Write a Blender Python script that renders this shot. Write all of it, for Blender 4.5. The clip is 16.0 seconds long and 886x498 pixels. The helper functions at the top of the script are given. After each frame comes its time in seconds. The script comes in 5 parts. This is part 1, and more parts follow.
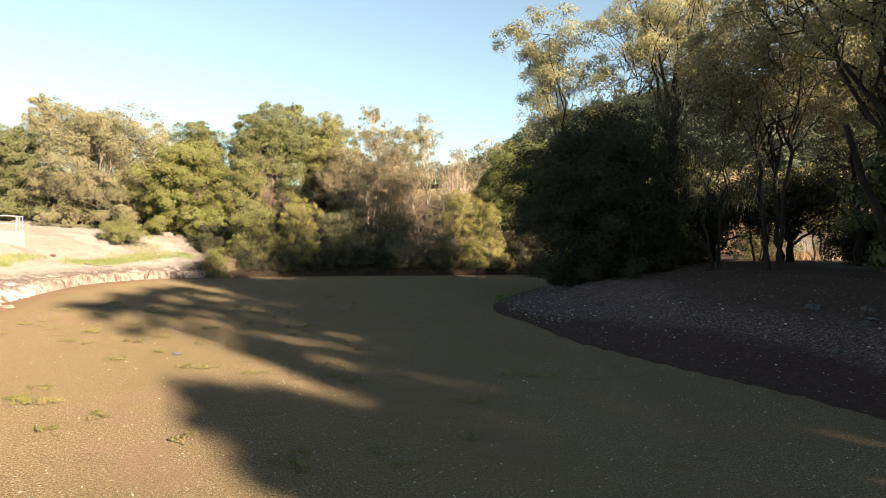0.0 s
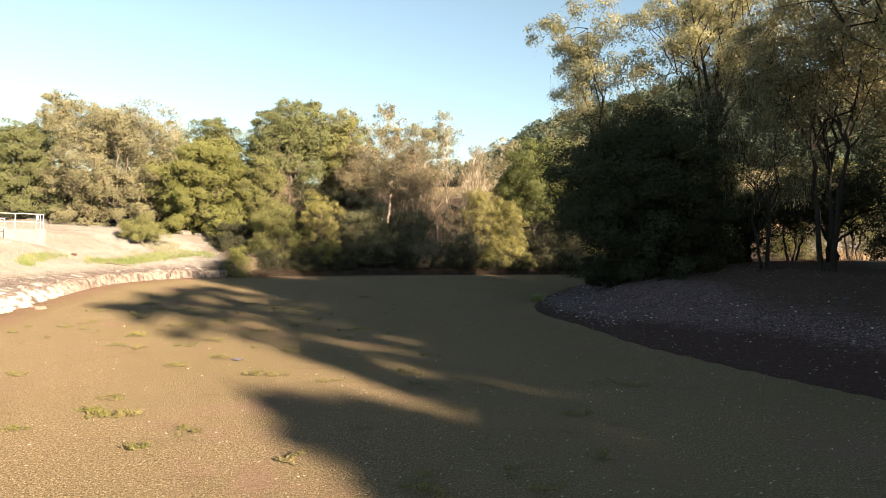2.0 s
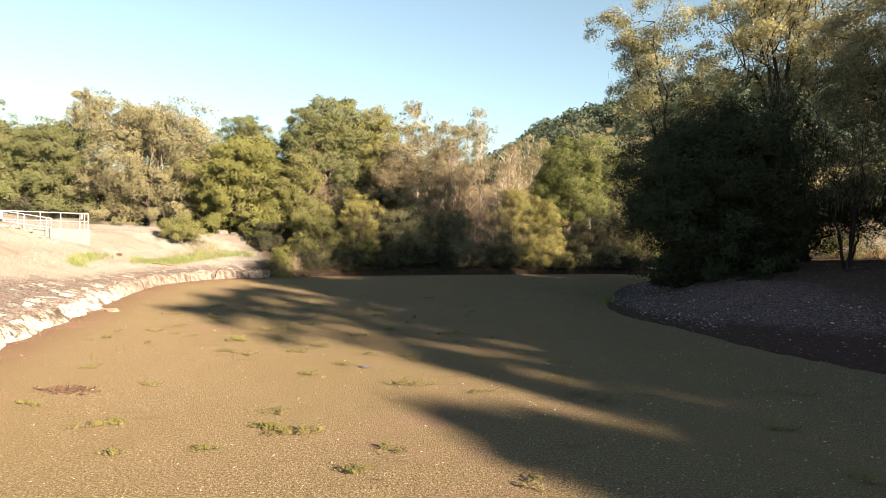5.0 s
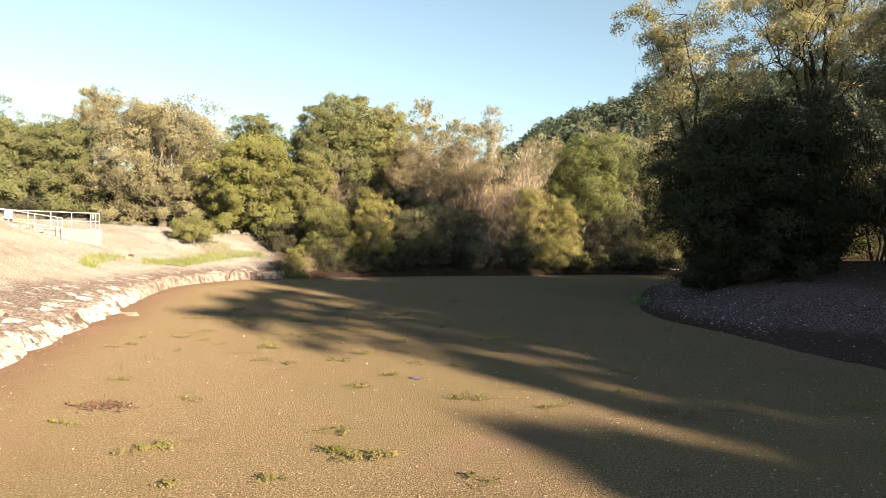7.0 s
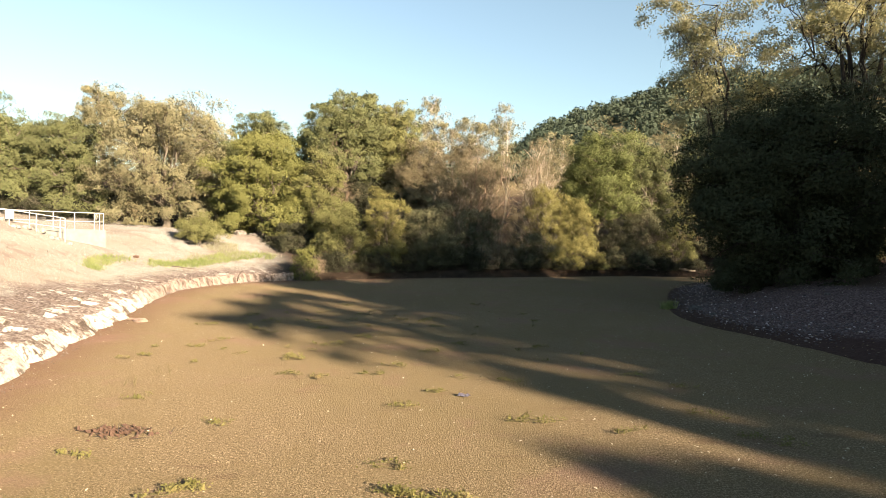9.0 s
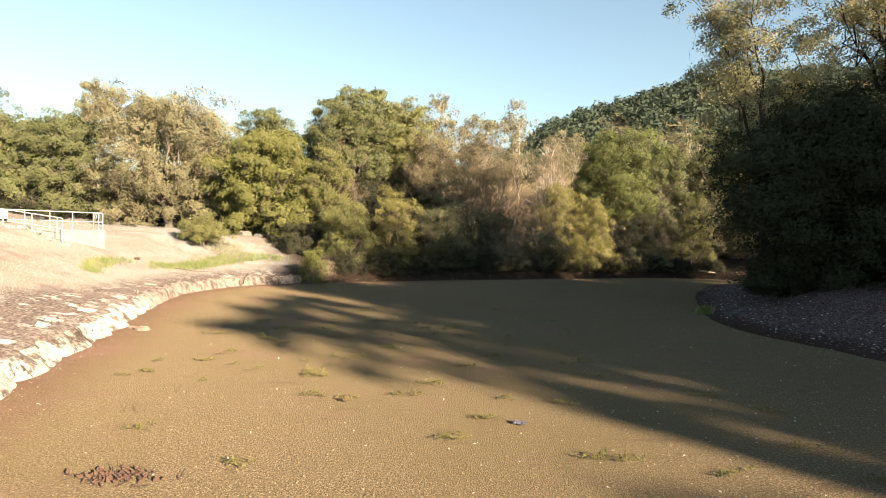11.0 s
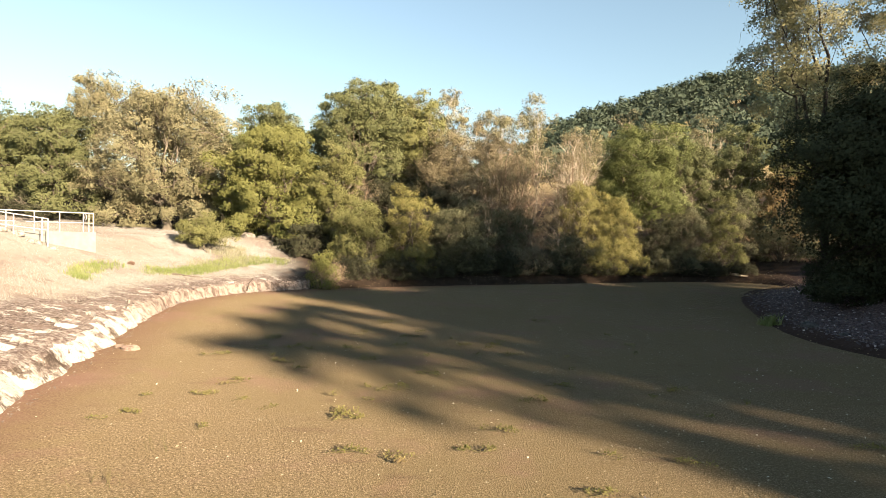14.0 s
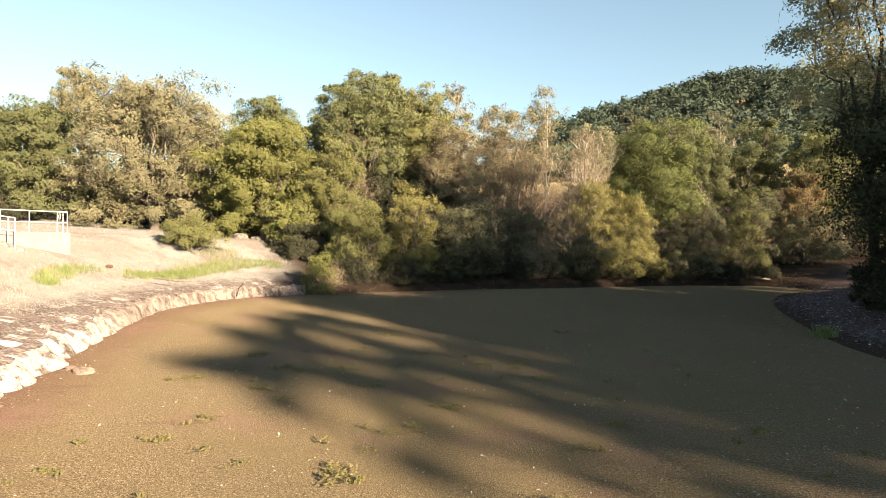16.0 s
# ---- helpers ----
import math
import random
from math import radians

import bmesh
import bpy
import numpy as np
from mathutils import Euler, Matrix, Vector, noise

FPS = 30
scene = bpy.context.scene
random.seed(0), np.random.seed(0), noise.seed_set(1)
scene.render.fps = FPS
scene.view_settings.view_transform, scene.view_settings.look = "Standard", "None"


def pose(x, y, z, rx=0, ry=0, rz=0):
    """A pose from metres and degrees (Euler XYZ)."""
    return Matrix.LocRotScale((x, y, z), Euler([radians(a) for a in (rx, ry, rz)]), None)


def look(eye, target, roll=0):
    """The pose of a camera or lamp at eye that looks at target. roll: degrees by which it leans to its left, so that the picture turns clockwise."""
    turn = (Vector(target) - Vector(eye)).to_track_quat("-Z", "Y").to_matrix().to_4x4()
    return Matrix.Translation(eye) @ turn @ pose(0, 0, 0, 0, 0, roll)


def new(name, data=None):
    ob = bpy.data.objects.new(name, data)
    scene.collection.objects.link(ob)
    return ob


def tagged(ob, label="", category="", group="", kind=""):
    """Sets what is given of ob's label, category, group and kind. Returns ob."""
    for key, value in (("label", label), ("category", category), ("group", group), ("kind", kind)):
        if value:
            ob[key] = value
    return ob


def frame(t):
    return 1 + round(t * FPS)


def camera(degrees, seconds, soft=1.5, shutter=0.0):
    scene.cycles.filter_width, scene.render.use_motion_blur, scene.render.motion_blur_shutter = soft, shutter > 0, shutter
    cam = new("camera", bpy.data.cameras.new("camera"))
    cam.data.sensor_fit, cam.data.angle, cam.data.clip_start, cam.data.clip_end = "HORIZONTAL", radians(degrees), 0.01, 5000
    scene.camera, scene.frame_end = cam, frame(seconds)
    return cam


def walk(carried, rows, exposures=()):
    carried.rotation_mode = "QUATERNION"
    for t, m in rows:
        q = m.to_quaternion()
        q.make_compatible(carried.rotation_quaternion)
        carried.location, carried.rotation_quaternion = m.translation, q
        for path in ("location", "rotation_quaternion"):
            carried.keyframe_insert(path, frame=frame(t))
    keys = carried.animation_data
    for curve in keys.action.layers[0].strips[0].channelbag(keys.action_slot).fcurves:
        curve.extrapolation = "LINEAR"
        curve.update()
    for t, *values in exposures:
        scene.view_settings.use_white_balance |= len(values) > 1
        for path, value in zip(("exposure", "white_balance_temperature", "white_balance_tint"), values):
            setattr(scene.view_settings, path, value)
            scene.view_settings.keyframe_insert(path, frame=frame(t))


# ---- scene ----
cam = camera(73.7, 16.0, 0.8)
SKY_STRENGTH, SUN_STRENGTH, EXPOSURE = 0.042, 5.0, 2.3
METRES, EYE = 15.94, 3.3
ROWS = [
    (0.0, 0.0, 0.0000, 0.0, 0.02, -0.95, -1.21),
    (0.5, -0.0239, 0.0169, -0.0, 0.04, -0.98, -1.24),
    (1.0, -0.0523, 0.0314, -0.0003, 0.04, -1.02, -1.25),
    (1.5, -0.0853, 0.0439, -0.0009, 0.05, -1.06, -1.24),
    (2.0, -0.1212, 0.0536, -0.0012, 0.07, -1.08, -1.27),
    (2.5, -0.161, 0.0618, -0.002, 0.08, -1.11, -1.27),
    (3.0, -0.2026, 0.0694, -0.0023, 0.08, -1.13, -1.28),
    (3.5, -0.2418, 0.0764, -0.0031, 0.11, -1.16, -1.24),
    (4.0, -0.276, 0.0832, -0.0032, 0.14, -1.19, -1.21),
    (6.5, -0.3956, 0.1523, -0.0033, 0.21, -1.23, -1.19),
    (7.0, -0.4131, 0.1695, -0.003, 0.23, -1.24, -1.18),
    (7.5, -0.4306, 0.1887, -0.0034, 0.26, -1.24, -1.17),
    (8.0, -0.4461, 0.2088, -0.0041, 0.26, -1.24, -1.15),
    (8.5, -0.4609, 0.2306, -0.0037, 0.25, -1.23, -1.15),
    (9.0, -0.476, 0.2529, -0.0029, 0.25, -1.21, -1.15),
    (11.5, -0.5481, 0.3902, -0.0035, 0.32, -1.15, -1.11),
    (12.0, -0.5635, 0.4206, -0.0045, 0.32, -1.12, -1.1),
    (12.5, -0.5784, 0.4509, -0.0051, 0.30, -1.08, -1.09),
    (13.0, -0.5913, 0.4822, -0.0049, 0.32, -1.04, -1.06),
    (13.5, -0.602, 0.5156, -0.0056, 0.35, -0.99, -1.04),
    (14.0, -0.6111, 0.5522, -0.0057, 0.36, -0.97, -1.0),
    (14.5, -0.6182, 0.5922, -0.0061, 0.37, -0.94, -1.0),
    (15.0, -0.6252, 0.6344, -0.0066, 0.36, -0.90, -0.99),
    (15.5, -0.6307, 0.6777, -0.0067, 0.36, -0.88, -0.96),
    (16.0, -0.6356, 0.7242, -0.007, 0.36, -0.85, -0.96),
]
walk(cam, [(t, pose(METRES * x, METRES * y, EYE + METRES * z, 90 + pitch, roll, yaw)) for t, x, y, z, yaw, pitch, roll in ROWS], [(0.0, EXPOSURE, 6800, 9), (16.0, EXPOSURE, 6800, 9)])

# ---- world, sun ----
SUN_DIR = Vector((0.656, -0.755, 0.0)).normalized()
SUN_EL = radians(18.0)
world = bpy.data.worlds.new("world")
scene.world = world
world.use_nodes = True
wn = world.node_tree.nodes
sky = wn.new("ShaderNodeTexSky")
sky.sky_type = "NISHITA"
sky.sun_disc = False
sky.sun_elevation = SUN_EL
sky.sun_rotation = math.atan2(SUN_DIR.x, SUN_DIR.y)
sky.air_density = 1.2
sky.dust_density = 0.5
sky.ozone_density = 1.0
wn["Background"].inputs["Strength"].default_value = SKY_STRENGTH
haze = wn.new("ShaderNodeHueSaturation")
haze.inputs["Saturation"].default_value = 0.82
haze.inputs["Value"].default_value = 1.1
world.node_tree.links.new(sky.outputs[0], haze.inputs["Color"])
cyan = wn.new("ShaderNodeMix")
cyan.data_type, cyan.blend_type = "RGBA", "MULTIPLY"
cyan.inputs[0].default_value = 1.0
cyan.inputs[7].default_value = (0.89, 1.0, 1.04, 1)
world.node_tree.links.new(haze.outputs[0], cyan.inputs[6])
world.node_tree.links.new(cyan.outputs[2], wn["Background"].inputs["Color"])

sun_data = bpy.data.lights.new("sun", "SUN")
sun_data.energy = SUN_STRENGTH
sun_data.angle = radians(1.15)
sun_data.color = (1.0, 0.79, 0.57)
sun = new("sun", sun_data)
sun_vec = Vector((SUN_DIR.x * math.cos(SUN_EL), SUN_DIR.y * math.cos(SUN_EL), math.sin(SUN_EL)))
sun.matrix_world = look(sun_vec * 200, (0, 0, 0))

# ---- materials ----


class Mat:
    """A small builder for node materials."""

    def __init__(self, name, rough=0.9, spec=0.3):
        self.m = bpy.data.materials.new(name)
        self.m.use_nodes = True
        self.n, self.l = self.m.node_tree.nodes, self.m.node_tree.links
        self.b = self.n["Principled BSDF"]
        self.b.inputs["Roughness"].default_value = rough
        self.b.inputs["Specular IOR Level"].default_value = spec
        self.b.inputs["Diffuse Roughness"].default_value = 0.9

    def coord(self, kind="Object"):
        return self.n.new("ShaderNodeTexCoord").outputs[kind]

    def noise(self, vec, scale, detail=4.0, rough=0.55, stretch=None):
        if stretch:
            mp = self.n.new("ShaderNodeMapping")
            mp.inputs["Scale"].default_value = stretch
            self.l.new(vec, mp.inputs["Vector"])
            vec = mp.outputs[0]
        t = self.n.new("ShaderNodeTexNoise")
        t.inputs["Scale"].default_value = scale
        t.inputs["Detail"].default_value = detail
        t.inputs["Roughness"].default_value = rough
        self.l.new(vec, t.inputs["Vector"])
        return t.outputs["Fac"]

    def voronoi(self, vec, scale, out="Distance"):
        t = self.n.new("ShaderNodeTexVoronoi")
        t.inputs["Scale"].default_value = scale
        self.l.new(vec, t.inputs["Vector"])
        return t.outputs[out]

    def ramp(self, fac, stops):
        r = self.n.new("ShaderNodeValToRGB")
        els = r.color_ramp.elements
        while len(els) < len(stops):
            els.new(0.5)
        for e, (p, c) in zip(els, stops):
            e.position = p
            e.color = (*c, 1) if len(c) == 3 else c
        self.l.new(fac, r.inputs[0])
        return r.outputs[0]

    def mask(self, fac, a, b):
        m = self.n.new("ShaderNodeMapRange")
        m.inputs[1].default_value, m.inputs[2].default_value = a, b
        self.l.new(fac, m.inputs[0])
        return m.outputs[0]

    def mix(self, fac, a, b, mode="MIX"):
        m = self.n.new("ShaderNodeMix")
        m.data_type, m.blend_type = "RGBA", mode
        for sock, v in ((m.inputs[0], fac), (m.inputs[6], a), (m.inputs[7], b)):
            if isinstance(v, (int, float)):
                sock.default_value = v
            elif isinstance(v, tuple):
                sock.default_value = (*v, 1)
            else:
                self.l.new(v, sock)
        return m.outputs[2]

    def maths(self, op, a, b):
        m = self.n.new("ShaderNodeMath")
        m.operation = op
        for sock, v in ((m.inputs[0], a), (m.inputs[1], b)):
            if isinstance(v, (int, float)):
                sock.default_value = v
            else:
                self.l.new(v, sock)
        return m.outputs[0]

    def attr(self, name):
        a = self.n.new("ShaderNodeAttribute")
        a.attribute_name = name
        return a.outputs["Fac"]

    def sep(self, vec, i):
        x = self.n.new("ShaderNodeSeparateXYZ")
        self.l.new(vec, x.inputs[0])
        return x.outputs[i]

    def colour(self, c):
        if isinstance(c, tuple):
            self.b.inputs["Base Color"].default_value = (*c, 1)
        else:
            self.l.new(c, self.b.inputs["Base Color"])

    def bump(self, fac, strength, dist):
        b = self.n.new("ShaderNodeBump")
        b.inputs["Strength"].default_value = strength
        b.inputs["Distance"].default_value = dist
        self.l.new(fac, b.inputs["Height"])
        self.l.new(b.outputs[0], self.b.inputs["Normal"])


def leaf_material(name, c_dark, c_mid, c_light, accent=None, translucent=0.3, rough=0.7, spec=0.15):
    """Foliage: leaf to leaf variation, patches of tone over the crown, light coming through."""
    k = Mat(name, rough, spec)
    geo = k.n.new("ShaderNodeNewGeometry")
    rnd = geo.outputs["Random Per Island"]
    info = k.n.new("ShaderNodeObjectInfo")
    v = k.coord("Object")
    patch = k.noise(v, 0.45, 3.0, 0.6)
    val = k.maths("ADD", k.maths("MULTIPLY", rnd, 0.12), k.maths("MULTIPLY", patch, 0.8))
    bunch = k.noise(v, 2.0, 3.0, 0.6)
    val = k.maths("ADD", val, k.maths("MULTIPLY", k.maths("SUBTRACT", bunch, 0.17), 0.7))
    val = k.maths("ADD", val, k.maths("MULTIPLY", k.maths("SUBTRACT", info.outputs["Random"], 0.5), 0.16))
    col = k.ramp(val, [(0.2, c_dark), (0.55, c_mid), (0.9, c_light)])
    if accent:
        col = k.mix(k.mask(k.noise(v, 0.8, 2.0), 0.56, 0.66), col, accent)
    k.colour(col)
    tr = k.n.new("ShaderNodeBsdfTranslucent")
    k.l.new(col, tr.inputs[0])
    mx = k.n.new("ShaderNodeMixShader")
    mx.inputs[0].default_value = translucent
    k.l.new(k.b.outputs[0], mx.inputs[1])
    k.l.new(tr.outputs[0], mx.inputs[2])
    k.l.new(mx.outputs[0], k.n["Material Output"].inputs[0])
    return k.m


def bark_material(name, c_dark, c_light):
    k = Mat(name, 0.95, 0.15)
    v = k.coord("Object")
    n = k.noise(v, 6.0, 6.0, 0.65, (1, 1, 0.25))
    k.colour(k.mix(k.mask(k.noise(v, 1.1, 3.0), 0.45, 0.7), k.ramp(n, [(0.3, c_dark), (0.7, c_light)]), c_light))
    k.bump(n, 0.7, 0.03)
    return k.m


def water_material():
    """Mat of floating fern and duckweed that hides the water."""
    k = Mat("duckweed_mat", 0.95, 0.02)
    v = k.coord("Object")
    grain = k.voronoi(v, 40.0)
    fine = k.noise(v, 25.0, 6.0, 0.9)
    mid = k.noise(v, 1.6, 5.0, 0.6)
    big = k.noise(v, 0.16, 4.0, 0.55)
    col = k.ramp(fine, [(0.40, (0.050, 0.037, 0.023)), (0.5, (0.159, 0.124, 0.078)), (0.60, (0.322, 0.259, 0.184))])
    col = k.mix(k.maths("MULTIPLY", k.mask(grain, 0.3, 0.58), 0.5), col, (0.060, 0.046, 0.024))
    col = k.mix(k.maths("MULTIPLY", k.mask(mid, 0.5, 0.72), 0.35), col, (0.123, 0.094, 0.051))
    col = k.mix(k.maths("MULTIPLY", k.mask(big, 0.42, 0.62), 0.55), col, (0.118, 0.095, 0.053))
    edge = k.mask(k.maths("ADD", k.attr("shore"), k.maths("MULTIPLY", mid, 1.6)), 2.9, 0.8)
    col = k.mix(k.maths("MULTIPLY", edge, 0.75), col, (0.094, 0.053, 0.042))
    col = k.mix(k.maths("MULTIPLY", k.mask(k.noise(v, 0.7, 3.0, 0.5, (1, 3.2, 1)), 0.62, 0.72), 0.35), col, (0.073, 0.046, 0.034))
    col = k.mix(k.maths("MULTIPLY", k.mask(k.noise(v, 0.3, 5.0, 0.65), 0.54, 0.64), 0.4), col, (0.154, 0.094, 0.082))
    k.colour(col)
    h = k.maths("ADD", k.maths("MULTIPLY", fine, 0.6), k.maths("MULTIPLY", k.maths("SUBTRACT", 1.0, grain), 0.7))
    h = k.maths("ADD", h, k.maths("MULTIPLY", mid, 0.05))
    k.bump(h, 1.0, 0.024)
    return k.m


def ground_material():
    """Dry grass, rock shelf with litter, dark mud, gravel and forest floor darkened for shade, by zone and by distance
    from the water.
    """
    k = Mat("ground_soil", 0.95, 0.05)
    v = k.coord("Object")
    fine = k.noise(v, 9.0, 6.0, 0.7)
    mid = k.noise(v, 1.3, 5.0, 0.6)
    big = k.noise(v, 0.22, 4.0, 0.55)
    d = k.maths("ADD", k.attr("dist"), k.maths("MULTIPLY", k.maths("SUBTRACT", mid, 0.5), 3.0))
    straw = k.ramp(fine, [(0.3, (0.106, 0.100, 0.093)), (0.52, (0.172, 0.168, 0.160)), (0.75, (0.232, 0.232, 0.224))])
    straw = k.mix(k.maths("MULTIPLY", k.mask(big, 0.45, 0.65), 0.7), straw, (0.140, 0.113, 0.098))
    straw = k.mix(k.maths("MULTIPLY", k.mask(k.noise(v, 0.55, 5.0, 0.65), 0.5, 0.62), 0.65), straw, (0.110, 0.091, 0.080))
    shelf = k.ramp(fine, [(0.40, (0.045, 0.034, 0.031)), (0.52, (0.100, 0.082, 0.077)), (0.66, (0.20, 0.186, 0.180))])
    shelf = k.mix(k.maths("MULTIPLY", k.mask(k.noise(v, 0.8, 4.0, 0.6), 0.5, 0.6), 0.6), shelf, (0.130, 0.102, 0.092))
    shelf = k.mix(k.mask(k.noise(v, 1.3, 7.0, 0.75), 0.55, 0.60), shelf, (0.300, 0.285, 0.270))
    wide = k.maths("ADD", d, k.maths("MULTIPLY", k.mask(k.sep(v, 1), 33.0, 26.0), -1.3))
    left = k.mix(k.mask(wide, 1.5, 2.6), shelf, straw)
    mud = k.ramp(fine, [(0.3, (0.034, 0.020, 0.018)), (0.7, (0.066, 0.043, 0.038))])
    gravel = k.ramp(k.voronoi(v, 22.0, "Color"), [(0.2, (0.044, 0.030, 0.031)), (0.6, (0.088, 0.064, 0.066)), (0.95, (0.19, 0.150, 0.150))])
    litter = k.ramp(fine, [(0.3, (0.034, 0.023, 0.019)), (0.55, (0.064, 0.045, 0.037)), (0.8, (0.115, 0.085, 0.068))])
    tip = k.maths("MULTIPLY", k.mask(k.sep(v, 1), 21.0, 26.0), 1.9)
    dg = k.maths("ADD", d, tip)
    right = k.mix(k.mask(dg, 2.6, 3.4), mud, gravel)
    right = k.mix(k.mask(k.maths("SUBTRACT", d, tip), 4.2, 5.6), right, litter)
    field = k.mix(k.mask(k.attr("dist"), 15.0, 18.5), right, straw)
    # Far-bank floor: soil colour taken near black for the shade under bushes.
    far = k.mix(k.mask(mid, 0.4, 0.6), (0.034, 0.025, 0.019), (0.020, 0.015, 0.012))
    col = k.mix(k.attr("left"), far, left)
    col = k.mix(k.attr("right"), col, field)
    hill = k.ramp(mid, [(0.3, (0.10, 0.085, 0.05)), (0.7, (0.26, 0.21, 0.12))])
    col = k.mix(k.mask(k.attr("dist"), 55.0, 90.0), col, hill)
    k.colour(col)
    k.bump(k.maths("ADD", fine, k.maths("MULTIPLY", mid, 0.8)), 0.8, 0.08)
    return k.m


def rock_material(name, c_light, c_mid, stain, ledge=False):
    """Weathered stone: pale and dull patches with ragged edges, lichen specks, dark streaks that run down."""
    k = Mat(name, 0.9, 0.15)
    v = k.coord("Object")
    n = k.noise(v, 1.1, 10.0, 0.74)
    col = k.ramp(n, [(0.38, stain), (0.43, c_mid), (0.47, c_light), (0.8, tuple(min(1, c * 1.15) for c in c_light))])
    streak = k.noise(v, 3.2, 8.0, 0.75, (1, 1, 0.25))
    col = k.mix(k.mask(streak, 0.55, 0.62), col, stain)
    col = k.mix(k.maths("MULTIPLY", k.mask(k.noise(v, 14.0, 5.0, 0.7), 0.54, 0.62), 0.7), col, c_mid)
    if ledge:
        # soil and litter lie on the level tops; the far stretch is dull pinkish stone
        soil = k.ramp(k.noise(v, 8.0, 6.0, 0.8), [(0.4, (0.07, 0.05, 0.044)), (0.5, (0.14, 0.112, 0.102)), (0.6, (0.25, 0.225, 0.21))])
        geo = k.n.new("ShaderNodeNewGeometry")
        level = k.maths("ADD", k.sep(geo.outputs["True Normal"], 2), k.maths("MULTIPLY", k.noise(v, 1.6, 6.0, 0.7), 0.9))
        dull = k.mix(k.mask(streak, 0.46, 0.56), (0.21, 0.165, 0.145), (0.085, 0.062, 0.053))
        far = k.maths("ADD", k.sep(v, 1), k.maths("MULTIPLY", n, 9.0))
        col = k.mix(k.maths("MULTIPLY", k.mask(far, 33.0, 37.0), 0.85), col, dull)
        col = k.mix(k.mask(level, 1.24, 1.36), col, soil)
    k.colour(col)
    k.bump(k.maths("ADD", k.noise(v, 7.0, 10.0, 0.75), k.maths("MULTIPLY", streak, 0.8)), 1.0, 0.12)
    return k.m


def plain_material(name, c, rough=0.8, spec=0.3, metal=0.0, var=0.25, scale=5.0):
    k = Mat(name, rough, spec)
    k.b.inputs["Metallic"].default_value = metal
    v = k.coord("Object")
    n = k.noise(v, scale, 6.0, 0.65)
    dark = tuple(x * (1 - var) for x in c)
    light = tuple(min(1, x * (1 + var * 0.6)) for x in c)
    k.colour(k.mix(k.maths("MULTIPLY", k.mask(k.noise(v, scale * 0.3, 3.0), 0.5, 0.7), 0.4), k.ramp(n, [(0.3, dark), (0.7, light)]), dark))
    k.bump(n, 0.3, 0.01)
    return k.m


def litter_material(name, stops, rough=0.8):
    k = Mat(name, rough, 0.25)
    geo = k.n.new("ShaderNodeNewGeometry")
    k.colour(k.ramp(geo.outputs["Random Per Island"], stops))
    return k.m


M_WATER = water_material()
M_GROUND = ground_material()
M_ROCK = rock_material("pale_rock", (0.374, 0.361, 0.340), (0.145, 0.123, 0.106), (0.064, 0.049, 0.041), True)
M_STONE = rock_material("grey_stone", (0.11, 0.108, 0.11), (0.06, 0.058, 0.058), (0.035, 0.032, 0.03))
M_TAN_ROCK = rock_material("tan_rock", (0.27, 0.20, 0.165), (0.20, 0.15, 0.125), (0.13, 0.095, 0.08))
M_GREY_ROCK = rock_material("grey_rock", (0.19, 0.175, 0.16), (0.13, 0.115, 0.105), (0.07, 0.06, 0.052))
M_PALE_STONE = rock_material("pale_broken_stone", (0.30, 0.28, 0.26), (0.19, 0.17, 0.155), (0.10, 0.085, 0.075))
M_CONCRETE = plain_material("concrete", (0.240, 0.236, 0.226), 0.85, 0.25, 0, 0.2, 3.0)
M_RAIL = plain_material("galvanised_pipe", (0.540, 0.547, 0.540), 0.45, 0.5, 0.35, 0.08, 8.0)
M_SIGN = plain_material("white_sign_paint", (0.82, 0.82, 0.80), 0.5, 0.4, 0, 0.05)
M_BARK = bark_material("oak_bark", (0.055, 0.045, 0.036), (0.16, 0.14, 0.115))
M_BARK_PALE = bark_material("pale_bark", (0.25, 0.21, 0.17), (0.52, 0.47, 0.40))
# Near-black bark, about a third of oak_bark's tone.
M_BARK_DARK = bark_material("near_black_bark", (0.018, 0.015, 0.014), (0.050, 0.043, 0.038))
M_TWIG = bark_material("dry_twigs", (0.12, 0.09, 0.068), (0.26, 0.20, 0.155))
M_DEAD = bark_material("dead_wood", (0.30, 0.25, 0.20), (0.60, 0.53, 0.44))
L_OAK = leaf_material("live_oak_leaves", (0.061, 0.065, 0.033), (0.110, 0.120, 0.057), (0.160, 0.174, 0.081))
L_LIME = leaf_material("yellow_green_leaves", (0.086, 0.090, 0.031), (0.139, 0.145, 0.051), (0.184, 0.190, 0.070))
L_GREEN = leaf_material("glossy_green_leaves", (0.044, 0.051, 0.019), (0.105, 0.120, 0.045), (0.173, 0.198, 0.075))
L_TAN = leaf_material("dry_olive_leaves", (0.096, 0.090, 0.054), (0.174, 0.165, 0.100), (0.253, 0.239, 0.145), (0.172, 0.148, 0.091))
L_WILLOW = leaf_material("willow_leaves", (0.071, 0.074, 0.030), (0.131, 0.133, 0.055), (0.190, 0.194, 0.081))
# Lit copy of willow_leaves: low sun put into the colour of some bushes.
L_SUNLIT = leaf_material("sunlit_willow_leaves", (0.065, 0.063, 0.023), (0.161, 0.152, 0.058), (0.255, 0.239, 0.094))
L_BROWN = leaf_material("browning_willow_leaves", (0.086, 0.075, 0.048), (0.157, 0.135, 0.088), (0.227, 0.196, 0.127))
L_SAGE = leaf_material("grey_willow_leaves", (0.045, 0.046, 0.028), (0.092, 0.093, 0.056), (0.150, 0.150, 0.088), None, 0.2)
